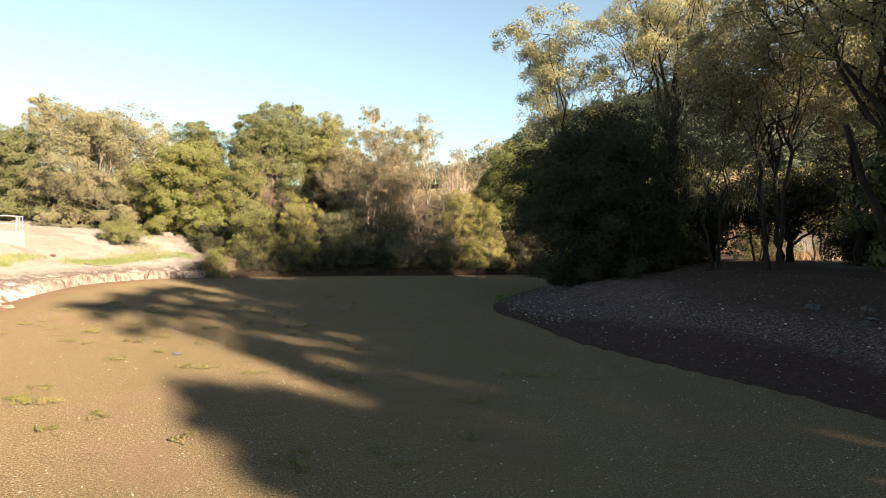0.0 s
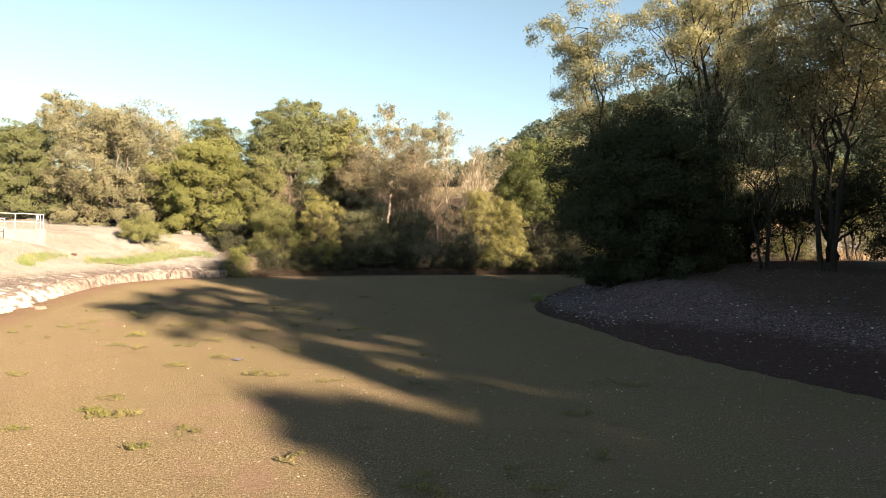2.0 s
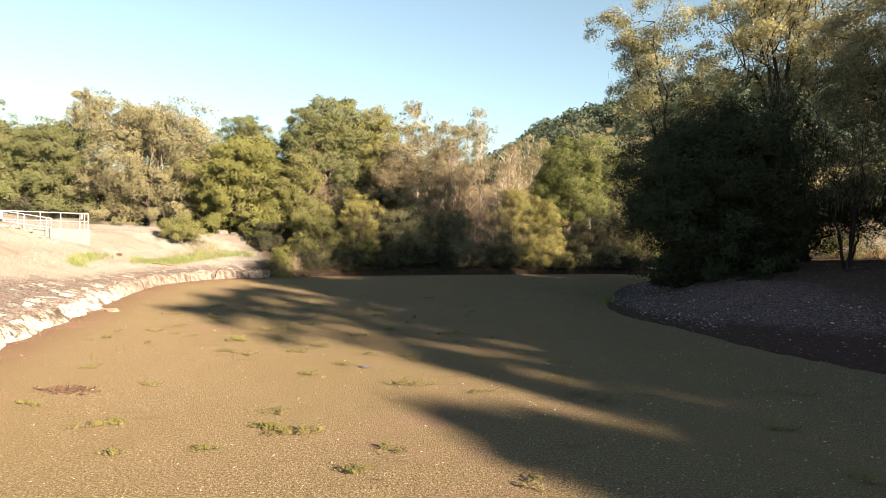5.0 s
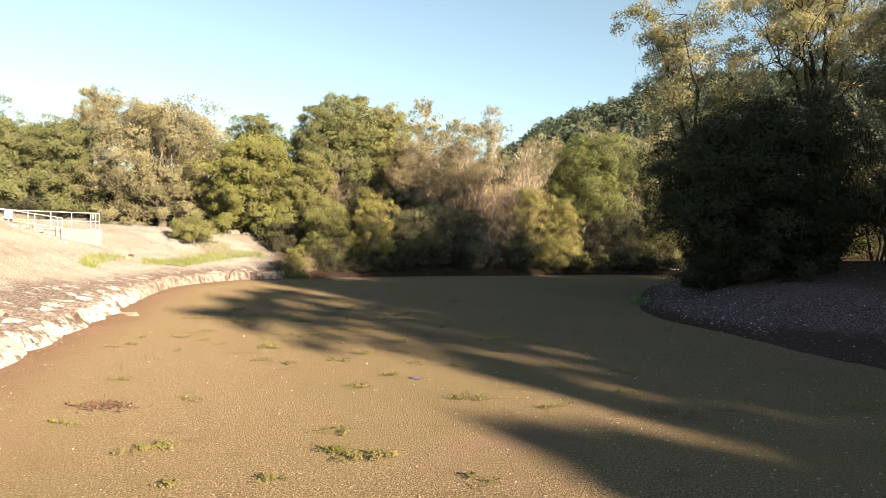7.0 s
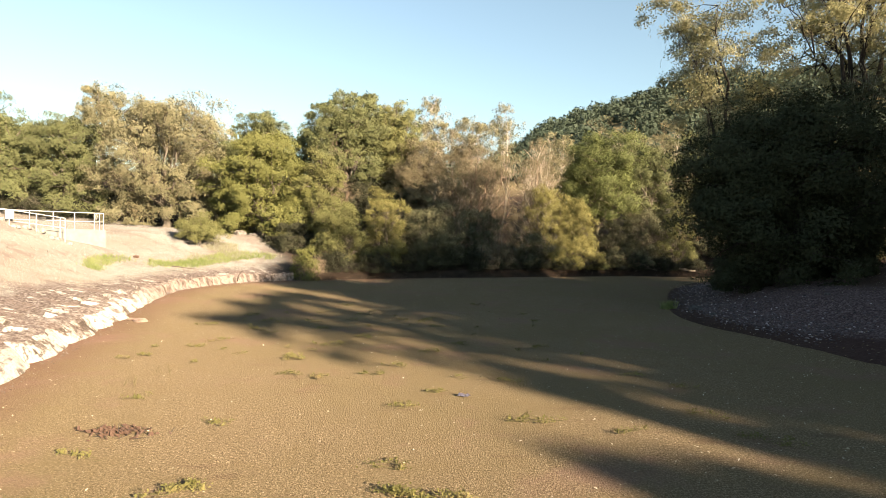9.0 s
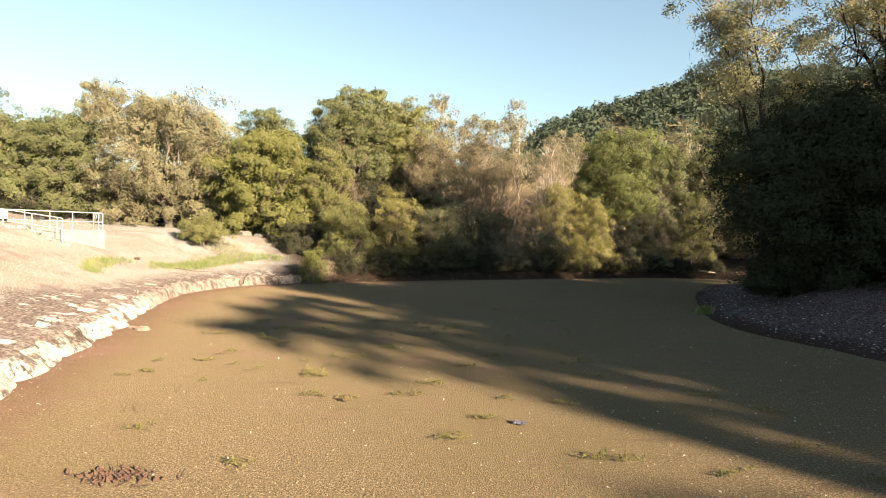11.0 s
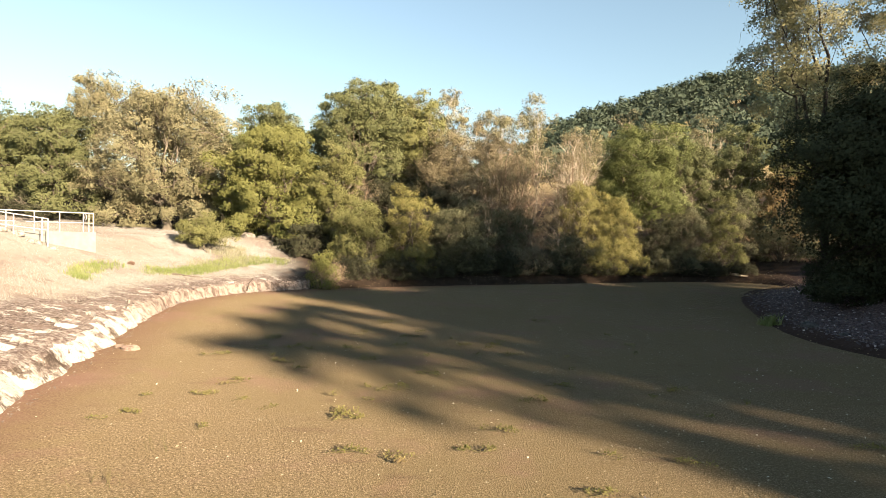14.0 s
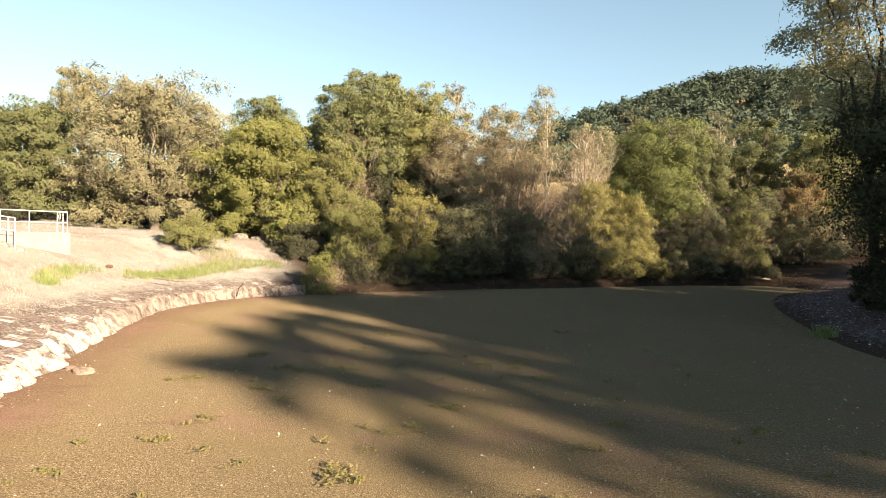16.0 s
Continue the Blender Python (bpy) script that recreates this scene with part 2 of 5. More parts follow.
L_RUST = leaf_material("rusty_oak_leaves", (0.080, 0.062, 0.034), (0.165, 0.120, 0.062), (0.240, 0.180, 0.095), (0.130, 0.130, 0.060), 0.3)
# Bay green, deepened past normal leaf tones for the shade it stands in.
L_BAY = leaf_material("shaded_bay_leaves", (0.018, 0.022, 0.015), (0.036, 0.043, 0.025), (0.065, 0.072, 0.042), None, 0.1, 0.9, 0.08)
L_TALL = leaf_material("tall_oak_leaves", (0.104, 0.104, 0.057), (0.238, 0.230, 0.124), (0.394, 0.375, 0.205), (0.276, 0.260, 0.170), 0.4)
L_GREY = leaf_material("grey_green_leaves", (0.099, 0.094, 0.055), (0.183, 0.171, 0.100), (0.265, 0.247, 0.145))
# Hill foliage with some bluish distance haze mixed into the leaf colour.
L_HILL = leaf_material("hazy_hillside_leaves", (0.036, 0.048, 0.034), (0.056, 0.075, 0.052), (0.078, 0.104, 0.074), None, 0.2)
# Willow leaves with the far bank's deep shade put into the colour.
L_SHADED = leaf_material("shaded_willow_leaves", (0.014, 0.014, 0.009), (0.031, 0.033, 0.020), (0.055, 0.057, 0.033), None, 0.15)
M_LICHEN = leaf_material("lace_lichen", (0.125, 0.138, 0.106), (0.237, 0.250, 0.194), (0.350, 0.356, 0.281), None, 0.35)
M_DRYGRASS = litter_material("dry_grass", [(0.0, (0.126, 0.117, 0.104)), (0.5, (0.188, 0.181, 0.171)), (1.0, (0.250, 0.250, 0.244))])
M_FIELD = litter_material("golden_field_grass", [(0.0, (0.22, 0.15, 0.09)), (0.5, (0.34, 0.24, 0.15)), (1.0, (0.44, 0.33, 0.22))])
M_PALEGRASS = litter_material("pale_grass", [(0.0, (0.170, 0.159, 0.140)), (0.5, (0.240, 0.233, 0.212)), (1.0, (0.300, 0.303, 0.285))])
M_YELLOW = litter_material("yellow_grass", [(0.0, (0.142, 0.140, 0.081)), (0.5, (0.218, 0.215, 0.149)), (1.0, (0.294, 0.290, 0.230))])
M_SEDGE = leaf_material("green_sedge", (0.100, 0.132, 0.045), (0.169, 0.209, 0.075), (0.263, 0.286, 0.135))
M_WEED = leaf_material("primrose_leaves", (0.054, 0.060, 0.018), (0.113, 0.111, 0.037), (0.205, 0.179, 0.075), (0.161, 0.121, 0.062), 0.2)
M_STEM = plain_material("weed_stems", (0.10, 0.09, 0.04), 0.8, 0.2, 0, 0.3, 20.0)
M_FALLEN = litter_material("fallen_leaves", [(0.0, (0.09, 0.06, 0.03)), (0.4, (0.17, 0.125, 0.07)), (0.75, (0.25, 0.21, 0.14)), (1.0, (0.42, 0.39, 0.31))])
M_PALELEAF = litter_material("pale_glint_leaves", [(0.0, (0.184, 0.138, 0.081)), (0.5, (0.299, 0.253, 0.172)), (1.0, (0.483, 0.448, 0.368))])
M_LITTER = litter_material("leaf_litter", [(0.0, (0.066, 0.050, 0.041)), (0.5, (0.120, 0.096, 0.083)), (1.0, (0.204, 0.180, 0.156))])
M_PEBBLE = litter_material("pebbles", [(0.0, (0.042, 0.033, 0.036)), (0.6, (0.088, 0.072, 0.078)), (0.92, (0.169, 0.144, 0.154)), (1.0, (0.442, 0.390, 0.397))], 0.75)
M_PLASTIC = plain_material("scuffed_plastic_film", (0.085, 0.08, 0.11), 0.4, 0.4, 0, 0.5, 12.0)
M_DEBRIS = plain_material("rotting_weed", (0.09, 0.055, 0.04), 0.8, 0.3, 0, 0.4, 20.0)

# ---- shape helpers ----


def mesh_np(name, verts, faces, mat, smooth=False, normals=None):
    """A mesh from arrays; all faces have the same number of corners. normals: rounded shading for leafy clumps."""
    verts, faces = np.asarray(verts, np.float32), np.asarray(faces, np.int32)
    me = bpy.data.meshes.new(name)
    n, k = faces.shape
    me.vertices.add(len(verts))
    me.vertices.foreach_set("co", verts.ravel())
    me.loops.add(n * k)
    me.loops.foreach_set("vertex_index", faces.ravel())
    me.polygons.add(n)
    me.polygons.foreach_set("loop_start", np.arange(0, n * k, k, dtype=np.int32))
    me.update(calc_edges=True)
    me.polygons.foreach_set("use_smooth", np.full(n, smooth, bool))
    me.materials.append(mat)
    if normals is not None:
        me.polygons.foreach_set("use_smooth", np.full(n, True, bool))
        a = me.attributes.new("custom_normal", "FLOAT_VECTOR", "POINT")
        a.data.foreach_set("vector", np.asarray(normals, np.float32).ravel())
    me.update()
    return me


def thing(name, label, category, x, y, z, group="", turn=0.0):
    ob = new(name)
    ob.empty_display_size = 0.2
    ob.matrix_basis = pose(x, y, z, 0, 0, turn)
    return tagged(ob, label, category, group)


def part(name, me, parent, label=""):
    ob = new(name, me)
    ob.parent = parent
    if label:
        tagged(ob, label)
    return ob


def tube(path, radii, sides=6):
    """Vertices and quads of a tapered tube along a path."""
    path = np.asarray(path, float)
    t = np.gradient(path, axis=0)
    t /= np.linalg.norm(t, axis=1)[:, None] + 1e-9
    ref = np.where(np.abs(t[:, 2:3]) > 0.9, [[1.0, 0, 0]], [[0, 0, 1.0]])
    u = np.cross(t, ref)
    u /= np.linalg.norm(u, axis=1)[:, None] + 1e-9
    w = np.cross(t, u)
    a = np.linspace(0, 2 * np.pi, sides, endpoint=False)
    ring = np.cos(a)[None, :, None] * u[:, None] + np.sin(a)[None, :, None] * w[:, None]
    v = (path[:, None] + ring * np.asarray(radii)[:, None, None]).reshape(-1, 3)
    i = np.arange(len(path) - 1)[:, None] * sides
    j = np.arange(sides)[None]
    q = np.stack([i + j, i + (j + 1) % sides, i + sides + (j + 1) % sides, i + sides + j], -1).reshape(-1, 4)
    return v, q


def merge(pieces):
    """Joins (verts, quads) pairs."""
    vs, fs, o = [], [], 0
    for v, f in pieces:
        vs.append(v)
        fs.append(f + o)
        o += len(v)
    return np.concatenate(vs), np.concatenate(fs)


def bent(a, b, rng, sag=0.12, n=7, crook=0.035):
    """A crooked path from a to b that first rises, then spreads."""
    a, b = np.asarray(a, float), np.asarray(b, float)
    s = np.linspace(0, 1, n)[:, None]
    length = np.linalg.norm(b - a)
    p = a + (b - a) * s
    p[:, 2] += (np.sin(s[:, 0] * np.pi)) * length * sag
    wob = rng.normal(0, length * crook, (n, 3))
    wob[0] = wob[-1] = 0
    return p + wob


def leaves(points, size, rng, up=0.25, aspect=0.55, facing=None, loose=0.95):
    """A folded diamond leaf at each point; facing: ways that the leaves loosely face."""
    n = len(points)
    if facing is None:
        c = rng.normal(size=(n, 3))
    else:
        c = facing + rng.normal(0, loose, (n, 3))
    c /= np.linalg.norm(c, axis=1)[:, None] + 1e-9
    a = np.cross(c, rng.normal(size=(n, 3)))
    a /= np.linalg.norm(a, axis=1)[:, None] + 1e-9
    b = np.cross(c, a)
    s = size * rng.uniform(0.6, 1.35, (n, 1))
    v = np.stack([points - a * s, points + b * s * aspect + c * s * 0.2, points + a * s, points - b * s * aspect + c * s * 0.2], 1).reshape(-1, 3)
    return v, np.arange(n * 4).reshape(-1, 4)


def fine_leaves(points, size, rng, facing, loose=0.42):
    """A small pointed leaf at each point, loosely facing a way; also the rounded normals of the clump."""
    n = len(points)
    facing = facing / (np.linalg.norm(facing, axis=1)[:, None] + 1e-9)
    c = facing + rng.normal(0, loose, (n, 3))
    c /= np.linalg.norm(c, axis=1)[:, None] + 1e-9
    c *= np.where((c * facing).sum(1) < 0, -1, 1)[:, None]
    a = np.cross(c, rng.normal(size=(n, 3)))
    a /= np.linalg.norm(a, axis=1)[:, None] + 1e-9
    b = np.cross(c, a)
    s = size * rng.uniform(0.55, 1.4, (n, 1))
    v = np.stack([points - a * s * 0.5 + b * s * 0.62, points - a * s * 0.6 - b * s * 0.62, points + a * s * 0.9], 1).reshape(-1, 3)
    nrm = facing * 0.8 + c * 0.3
    nrm /= np.linalg.norm(nrm, axis=1)[:, None] + 1e-9
    return v, np.arange(n * 3).reshape(-1, 3), np.repeat(nrm, 3, 0)


def leafy(name, mat, *args):
    v, f, nrm = fine_leaves(*args)
    return mesh_np(name, v, f, mat, True, nrm)


def sticks(points, ways, length, width, rng):
    """Thin two-sided twigs from each point along its way."""
    n = len(points)
    w = ways / (np.linalg.norm(ways, axis=1)[:, None] + 1e-9)
    b = np.cross(w, rng.normal(size=(n, 3)))
    b /= np.linalg.norm(b, axis=1)[:, None] + 1e-9
    ln = length * rng.uniform(0.5, 1.4, (n, 1))
    tip = points + w * ln + rng.normal(0, 0.08, (n, 3)) * ln
    v = np.stack([points - b * width, points + b * width, tip + b * width * 0.25, tip - b * width * 0.25], 1).reshape(-1, 3)
    return v, np.arange(n * 4).reshape(-1, 4)


# ---- plan of the pond and the land ----
SHORE = [(-12, -4), (-14.5, 6), (-16.6, 14.5), (-18.2, 20), (-19.2, 24), (-20.6, 28.5), (-21.6, 33), (-22.2, 37), (-21.2, 41.5), (-18.8, 44.3),
         (-16.2, 45.9), (-12.5, 48), (-8, 50.3), (-3, 52.3), (3, 55), (10, 57.6), (15.5, 57.5), (16, 54), (11.5, 50), (7.5, 43.5), (4.4, 36), (2.7, 30.5), (2.5, 27),
         (3.5, 23.5), (4.2, 20), (5.2, 17.6), (6.6, 15), (8.2, 12), (10, 6), (11, -4), (8, -16), (-4, -18)]


def rounded(points, steps):
    """A closed Catmull-Rom line through the points."""
    p = np.array(points, float)
    p0, p1, p2, p3 = np.roll(p, 1, 0), p, np.roll(p, -1, 0), np.roll(p, -2, 0)
    s = np.linspace(0, 1, steps, endpoint=False)[None, :, None]
    c = 0.5 * (2 * p1[:, None] + (p2 - p0)[:, None] * s + (2 * p0 - 5 * p1 + 4 * p2 - p3)[:, None] * s ** 2 + (3 * p1 - p0 - 3 * p2 + p3)[:, None] * s ** 3)
    return c.reshape(-1, 2)


SHORELINE = rounded(SHORE, 6)


def shore_distance(x, y):
    """Metres from the shoreline, negative over water."""
    x, y = np.atleast_1d(np.asarray(x, float)), np.atleast_1d(np.asarray(y, float))
    best = np.full(x.shape, 1e9)
    inside = np.zeros(x.shape, bool)
    q = np.roll(SHORELINE, -1, 0)
    for (ax, ay), (bx, by) in zip(SHORELINE, q):
        dx, dy = bx - ax, by - ay
        t = np.clip(((x - ax) * dx + (y - ay) * dy) / (dx * dx + dy * dy), 0, 1)
        best = np.minimum(best, (x - ax - t * dx) ** 2 + (y - ay - t * dy) ** 2)
        if dy != 0:
            inside ^= ((ay > y) != (by > y)) & (x < ax + dx * (y - ay) / dy)
    return np.where(inside, -1, 1) * np.sqrt(best)


def smooth(a, b, v):
    s = np.clip((v - a) / (b - a), 0, 1)
    return s * s * (3 - 2 * s)


def zones(x, y):
    left = (1 - smooth(-20.5, -17, x + 0.35 * (y - 44))) * (1 - smooth(50, 62, y))
    left = np.maximum(left, (1 - smooth(-15, -11, x)) * (1 - smooth(36, 44, y)))
    right = smooth(0, 5, x) * (1 - smooth(50, 58, y - 0.6 * np.maximum(x - 16, 0)))
    right = np.maximum(right, (1 - smooth(-12, -4, y)) * smooth(-12, -6, x))
    return left, right


def ripple(x, y):
    return 0.5 * np.sin(x * 0.9 + 1.3 * np.sin(y * 0.37)) * np.sin(y * 0.8 + 0.7) + 0.3 * np.sin(x * 2.3 + y * 1.1) + 0.2 * np.sin(x * 1.7 - y * 2.9)


def land(x, y):
    """Height of the ground."""
    x, y = np.atleast_1d(np.asarray(x, float)), np.atleast_1d(np.asarray(y, float))
    d = shore_distance(x, y)
    left, right = zones(x, y)
    zl = np.interp(d, [0, 0.5, 2, 3.8, 6.5, 9, 14, 25, 60], [0.05, 0.44, 0.74, 1.15, 2.2, 3.05, 3.5, 3.9, 6.5])
    zr = np.interp(d, [0, 1.5, 3, 4.5, 6, 10, 16, 60], [0.0, 0.18, 0.5, 1.1, 1.45, 2.05, 2.35, 3.0])
    zf = np.interp(d, [0, 0.6, 2, 4, 10, 20, 40, 80], [0.0, 0.45, 0.8, 1.4, 2.4, 3.9, 8.0, 14])
    z = zf * (1 - left) + zl * left
    z += 0.7 * np.exp(-((x + 32.0) ** 2 + (y - 35.5) ** 2) / 7.0)
    z = z * (1 - right) + zr * right
    z += ripple(x, y) * 0.06 * smooth(0.3, 3, d)
    ridge = np.interp(x, [-260, -120, 0, 29, 44, 74, 97, 120, 144, 170, 243, 500], [6, 10, 27, 47, 60, 69.5, 78.5, 85.5, 89.5, 91, 93, 80])
    ridge = ridge + 1.0 * np.sin(x * 0.11)
    climb = smooth(95, 350, y)
    z = z * (1 - climb) + ridge * climb
    z = z * (1 - 0.9 * smooth(420, 1200, np.hypot(x, y)))
    return np.where(d < 0, np.maximum(-0.9, d * 0.5), z)


def ground_z(x, y):
    return float(land(x, y)[0])


def axis(lo, hi, step, far):
    """Fine steps from lo to hi, widening steps out to far on both sides."""
    mid = list(np.arange(lo, hi + 1e-6, step))
    out, s, v = [], step, hi
    while v < far:
        s *= 1.22
        v += s
        out.append(v)
    low, s, v = [], step, lo
    while v > -far:
        s *= 1.22
        v -= s
        low.append(v)
    return np.array(low[::-1] + mid + out)


def build_ground():
    xs, ys = axis(-40, 32, 0.45, 3000), axis(-8, 66, 0.45, 3000)
    gx, gy = np.meshgrid(xs, ys)
    x, y = gx.ravel(), gy.ravel()
    v = np.stack([x, y, land(x, y)], 1)
    nx, ny = len(xs), len(ys)
    i = (np.arange(ny - 1)[:, None] * nx + np.arange(nx - 1)[None]).ravel()
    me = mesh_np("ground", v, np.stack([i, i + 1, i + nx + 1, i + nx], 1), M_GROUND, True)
    left, right = zones(x, y)
    for name, val in (("dist", shore_distance(x, y)), ("left", left), ("right", right)):
        a = me.attributes.new(name, "FLOAT", "POINT")
        a.data.foreach_set("value", np.asarray(val, np.float32))
    tagged(new("ground", me), "sloping banks of dry grass, bare rock, mud and leaf litter", "ground", kind="structure")


def build_water():
    xs, ys = np.linspace(-26, 20, 93), np.linspace(-22, 62, 169)
    gx, gy = np.meshgrid(xs, ys)
    x, y = gx.ravel(), gy.ravel()
    i = (np.arange(168)[:, None] * 93 + np.arange(92)[None]).ravel()
    z = 0.006 * ripple(x * 1.3, y * 1.3)
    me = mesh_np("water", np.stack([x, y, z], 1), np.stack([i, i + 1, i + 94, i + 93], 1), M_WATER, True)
    a = me.attributes.new("shore", "FLOAT", "POINT")
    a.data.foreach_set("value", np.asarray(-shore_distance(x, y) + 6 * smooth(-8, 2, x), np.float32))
    tagged(new("water", me), "still pond covered by a brown mat of floating duckweed", "pond water", kind="structure")


build_ground()
build_water()

# ---- trees ----


def lobe_points(rng, centre, radius, n, flat=0.8, tuft=0.2, per=18, clumps=14):
    """Leaf places and the ways they face: a lobe is a bunch of clumps with gaps between, each the leafy outer shell of a twig fan."""
    u = rng.normal(size=(clumps, 3))
    u[:, 2] += 0.35
    u /= np.linalg.norm(u, axis=1)[:, None]
    cc = np.asarray(centre) + u * radius * rng.uniform(0.55, 1.0, (clumps, 1)) * np.array([1, 1, flat])
    cr = radius * rng.uniform(0.2, 0.4, clumps)
    m = max(clumps, n // per)
    k = rng.choice(clumps, m, p=cr ** 2 / (cr ** 2).sum())
    w = rng.normal(size=(m, 3)) + u[k] * 0.7
    w[:, 2] += 0.35
    w /= np.linalg.norm(w, axis=1)[:, None]
    r = cr[k][:, None] * rng.uniform(0.7, 1.08, (m, 1))
    c = cc[k] + w * r * np.array([1.1, 1.1, 0.75])
    face = w + u[k] * 0.45 + np.array([0, 0, 0.1]) + rng.normal(0, 0.22, (m, 3))
    return np.repeat(c, per, 0) + rng.normal(0, tuft, (m * per, 3)), np.repeat(face, per, 0), c


def tree(kind, label, x, y, h, width, leaf_mat, bark, seed, count=9000, leaf=0.15, lobes=20, base=0.1, trunk=0.28, lean=(0, 0),
         deep=0.85, tuft=0.11, lichen=0, flat=0.8, category="tree", lobe_size=0.2, group="", forks=1):
    """A tree of height h and crown width: trunk, limbs to the lobes of the crown, leaves in tufts with gaps between."""
    rng = np.random.default_rng(seed)
    root = thing(kind, label, category, x, y, ground_z(x, y) - 0.06, group)
    rad = width * lobe_size
    lo, hi = h * base + rad * flat * 0.8, h - rad * flat * 0.45
    mid, half = (lo + hi) / 2 - 0.08 * (hi - lo), (hi - lo) / 2 * 1.08
    fork = np.array([lean[0] * 0.4, lean[1] * 0.4, max(h * 0.16, h * base * 0.85)])
    cen = []
    for i in range(lobes):
        s = 1 - (i + 0.5) / lobes * 1.9
        a = i * 2.39996 + rng.uniform(-0.4, 0.4)
        q = math.sqrt(max(0, 1 - s * s))
        out = rng.uniform(0.68, 1.14) if i % 4 else rng.uniform(0.3, 0.6)
        r = (width * 0.5 - rad * 0.75) * (q if s > 0 or base > 0.3 else max(q, 0.88)) * min(out, 1.08)
        zc = min(hi, mid + s * half * (out if s > 0 else 1.0))
        k = (zc - lo) / (hi - lo + 1e-6)
        cen.append(np.array([lean[0] * k + math.cos(a) * r, lean[1] * k + math.sin(a) * r * deep, max(zc, lo * 0.8)]))
    pts, ways, hang, trunks, twigs = [], [], [], [], []
    for f in range(forks):
        a = f * 2.4 + rng.uniform(0, 1)
        off = np.array([math.cos(a), math.sin(a), 0]) * trunk * (1.2 if forks > 1 else 0)
        p = bent(off + np.array([0, 0, -0.3]), fork + off * (3.5 if forks > 1 else 0), rng, 0.0, 7, 0.018)
        k = 1.0 if forks == 1 else 0.62
        trunks.append(p)
        part("trunk", mesh_np("trunk", *tube(p, trunk * k * np.array([1.5, 1.12, 1.0, 0.94, 0.88, 0.82, 0.72]), 9), bark, True), root)
    for i, c in enumerate(cen):
        r = rad * rng.uniform(0.65, 1.4)
        lp, face, tufts = lobe_points(rng, c, r, int(count * 2.75) // lobes, flat, tuft, 4)
        pts.append(lp)
        ways.append(face)
        hang.append(tufts)
        p = bent(trunks[i % forks][-1 if i % 3 else -2], c, rng, 0.1, 8)
        if i % 2 == 0:
            rr = trunk * (0.5 if forks == 1 else 0.4) * np.linspace(1, 0.14, 8)
            part("limb", mesh_np("limb", *tube(p, rr, 6), bark, True), root)
        for j in rng.choice(len(tufts), min(len(tufts), 6), replace=False):
            twigs.append(tube(bent(p[rng.integers(4, 8)], tufts[j], rng, 0.05, 4), trunk * np.array([0.13, 0.09, 0.06, 0.03]), 4))
    tagged(part("branchwork", mesh_np("branchwork", *merge(twigs), bark, True), root), kind="stuff")
    p = np.concatenate(pts)
    p[:, 2] = np.maximum(p[:, 2], 0.15 + rng.uniform(0, 0.3, len(p)))
    part("crown", leafy("crown", leaf_mat, p, leaf * 0.7, rng, np.concatenate(ways)), root)
    if lichen:
        t = np.concatenate(hang)
        t = t[rng.integers(0, len(t), lichen)] + rng.normal(0, 0.35, (lichen, 3))
        down = np.tile([0, 0, -1.0], (lichen, 1)) + rng.normal(0, 0.1, (lichen, 3))
        tagged(part("lichen", mesh_np("lichen", *sticks(t, down, 0.36, 0.011, rng), M_LICHEN), root, "hanging strands of pale grey lace lichen"), kind="stuff")
    return root


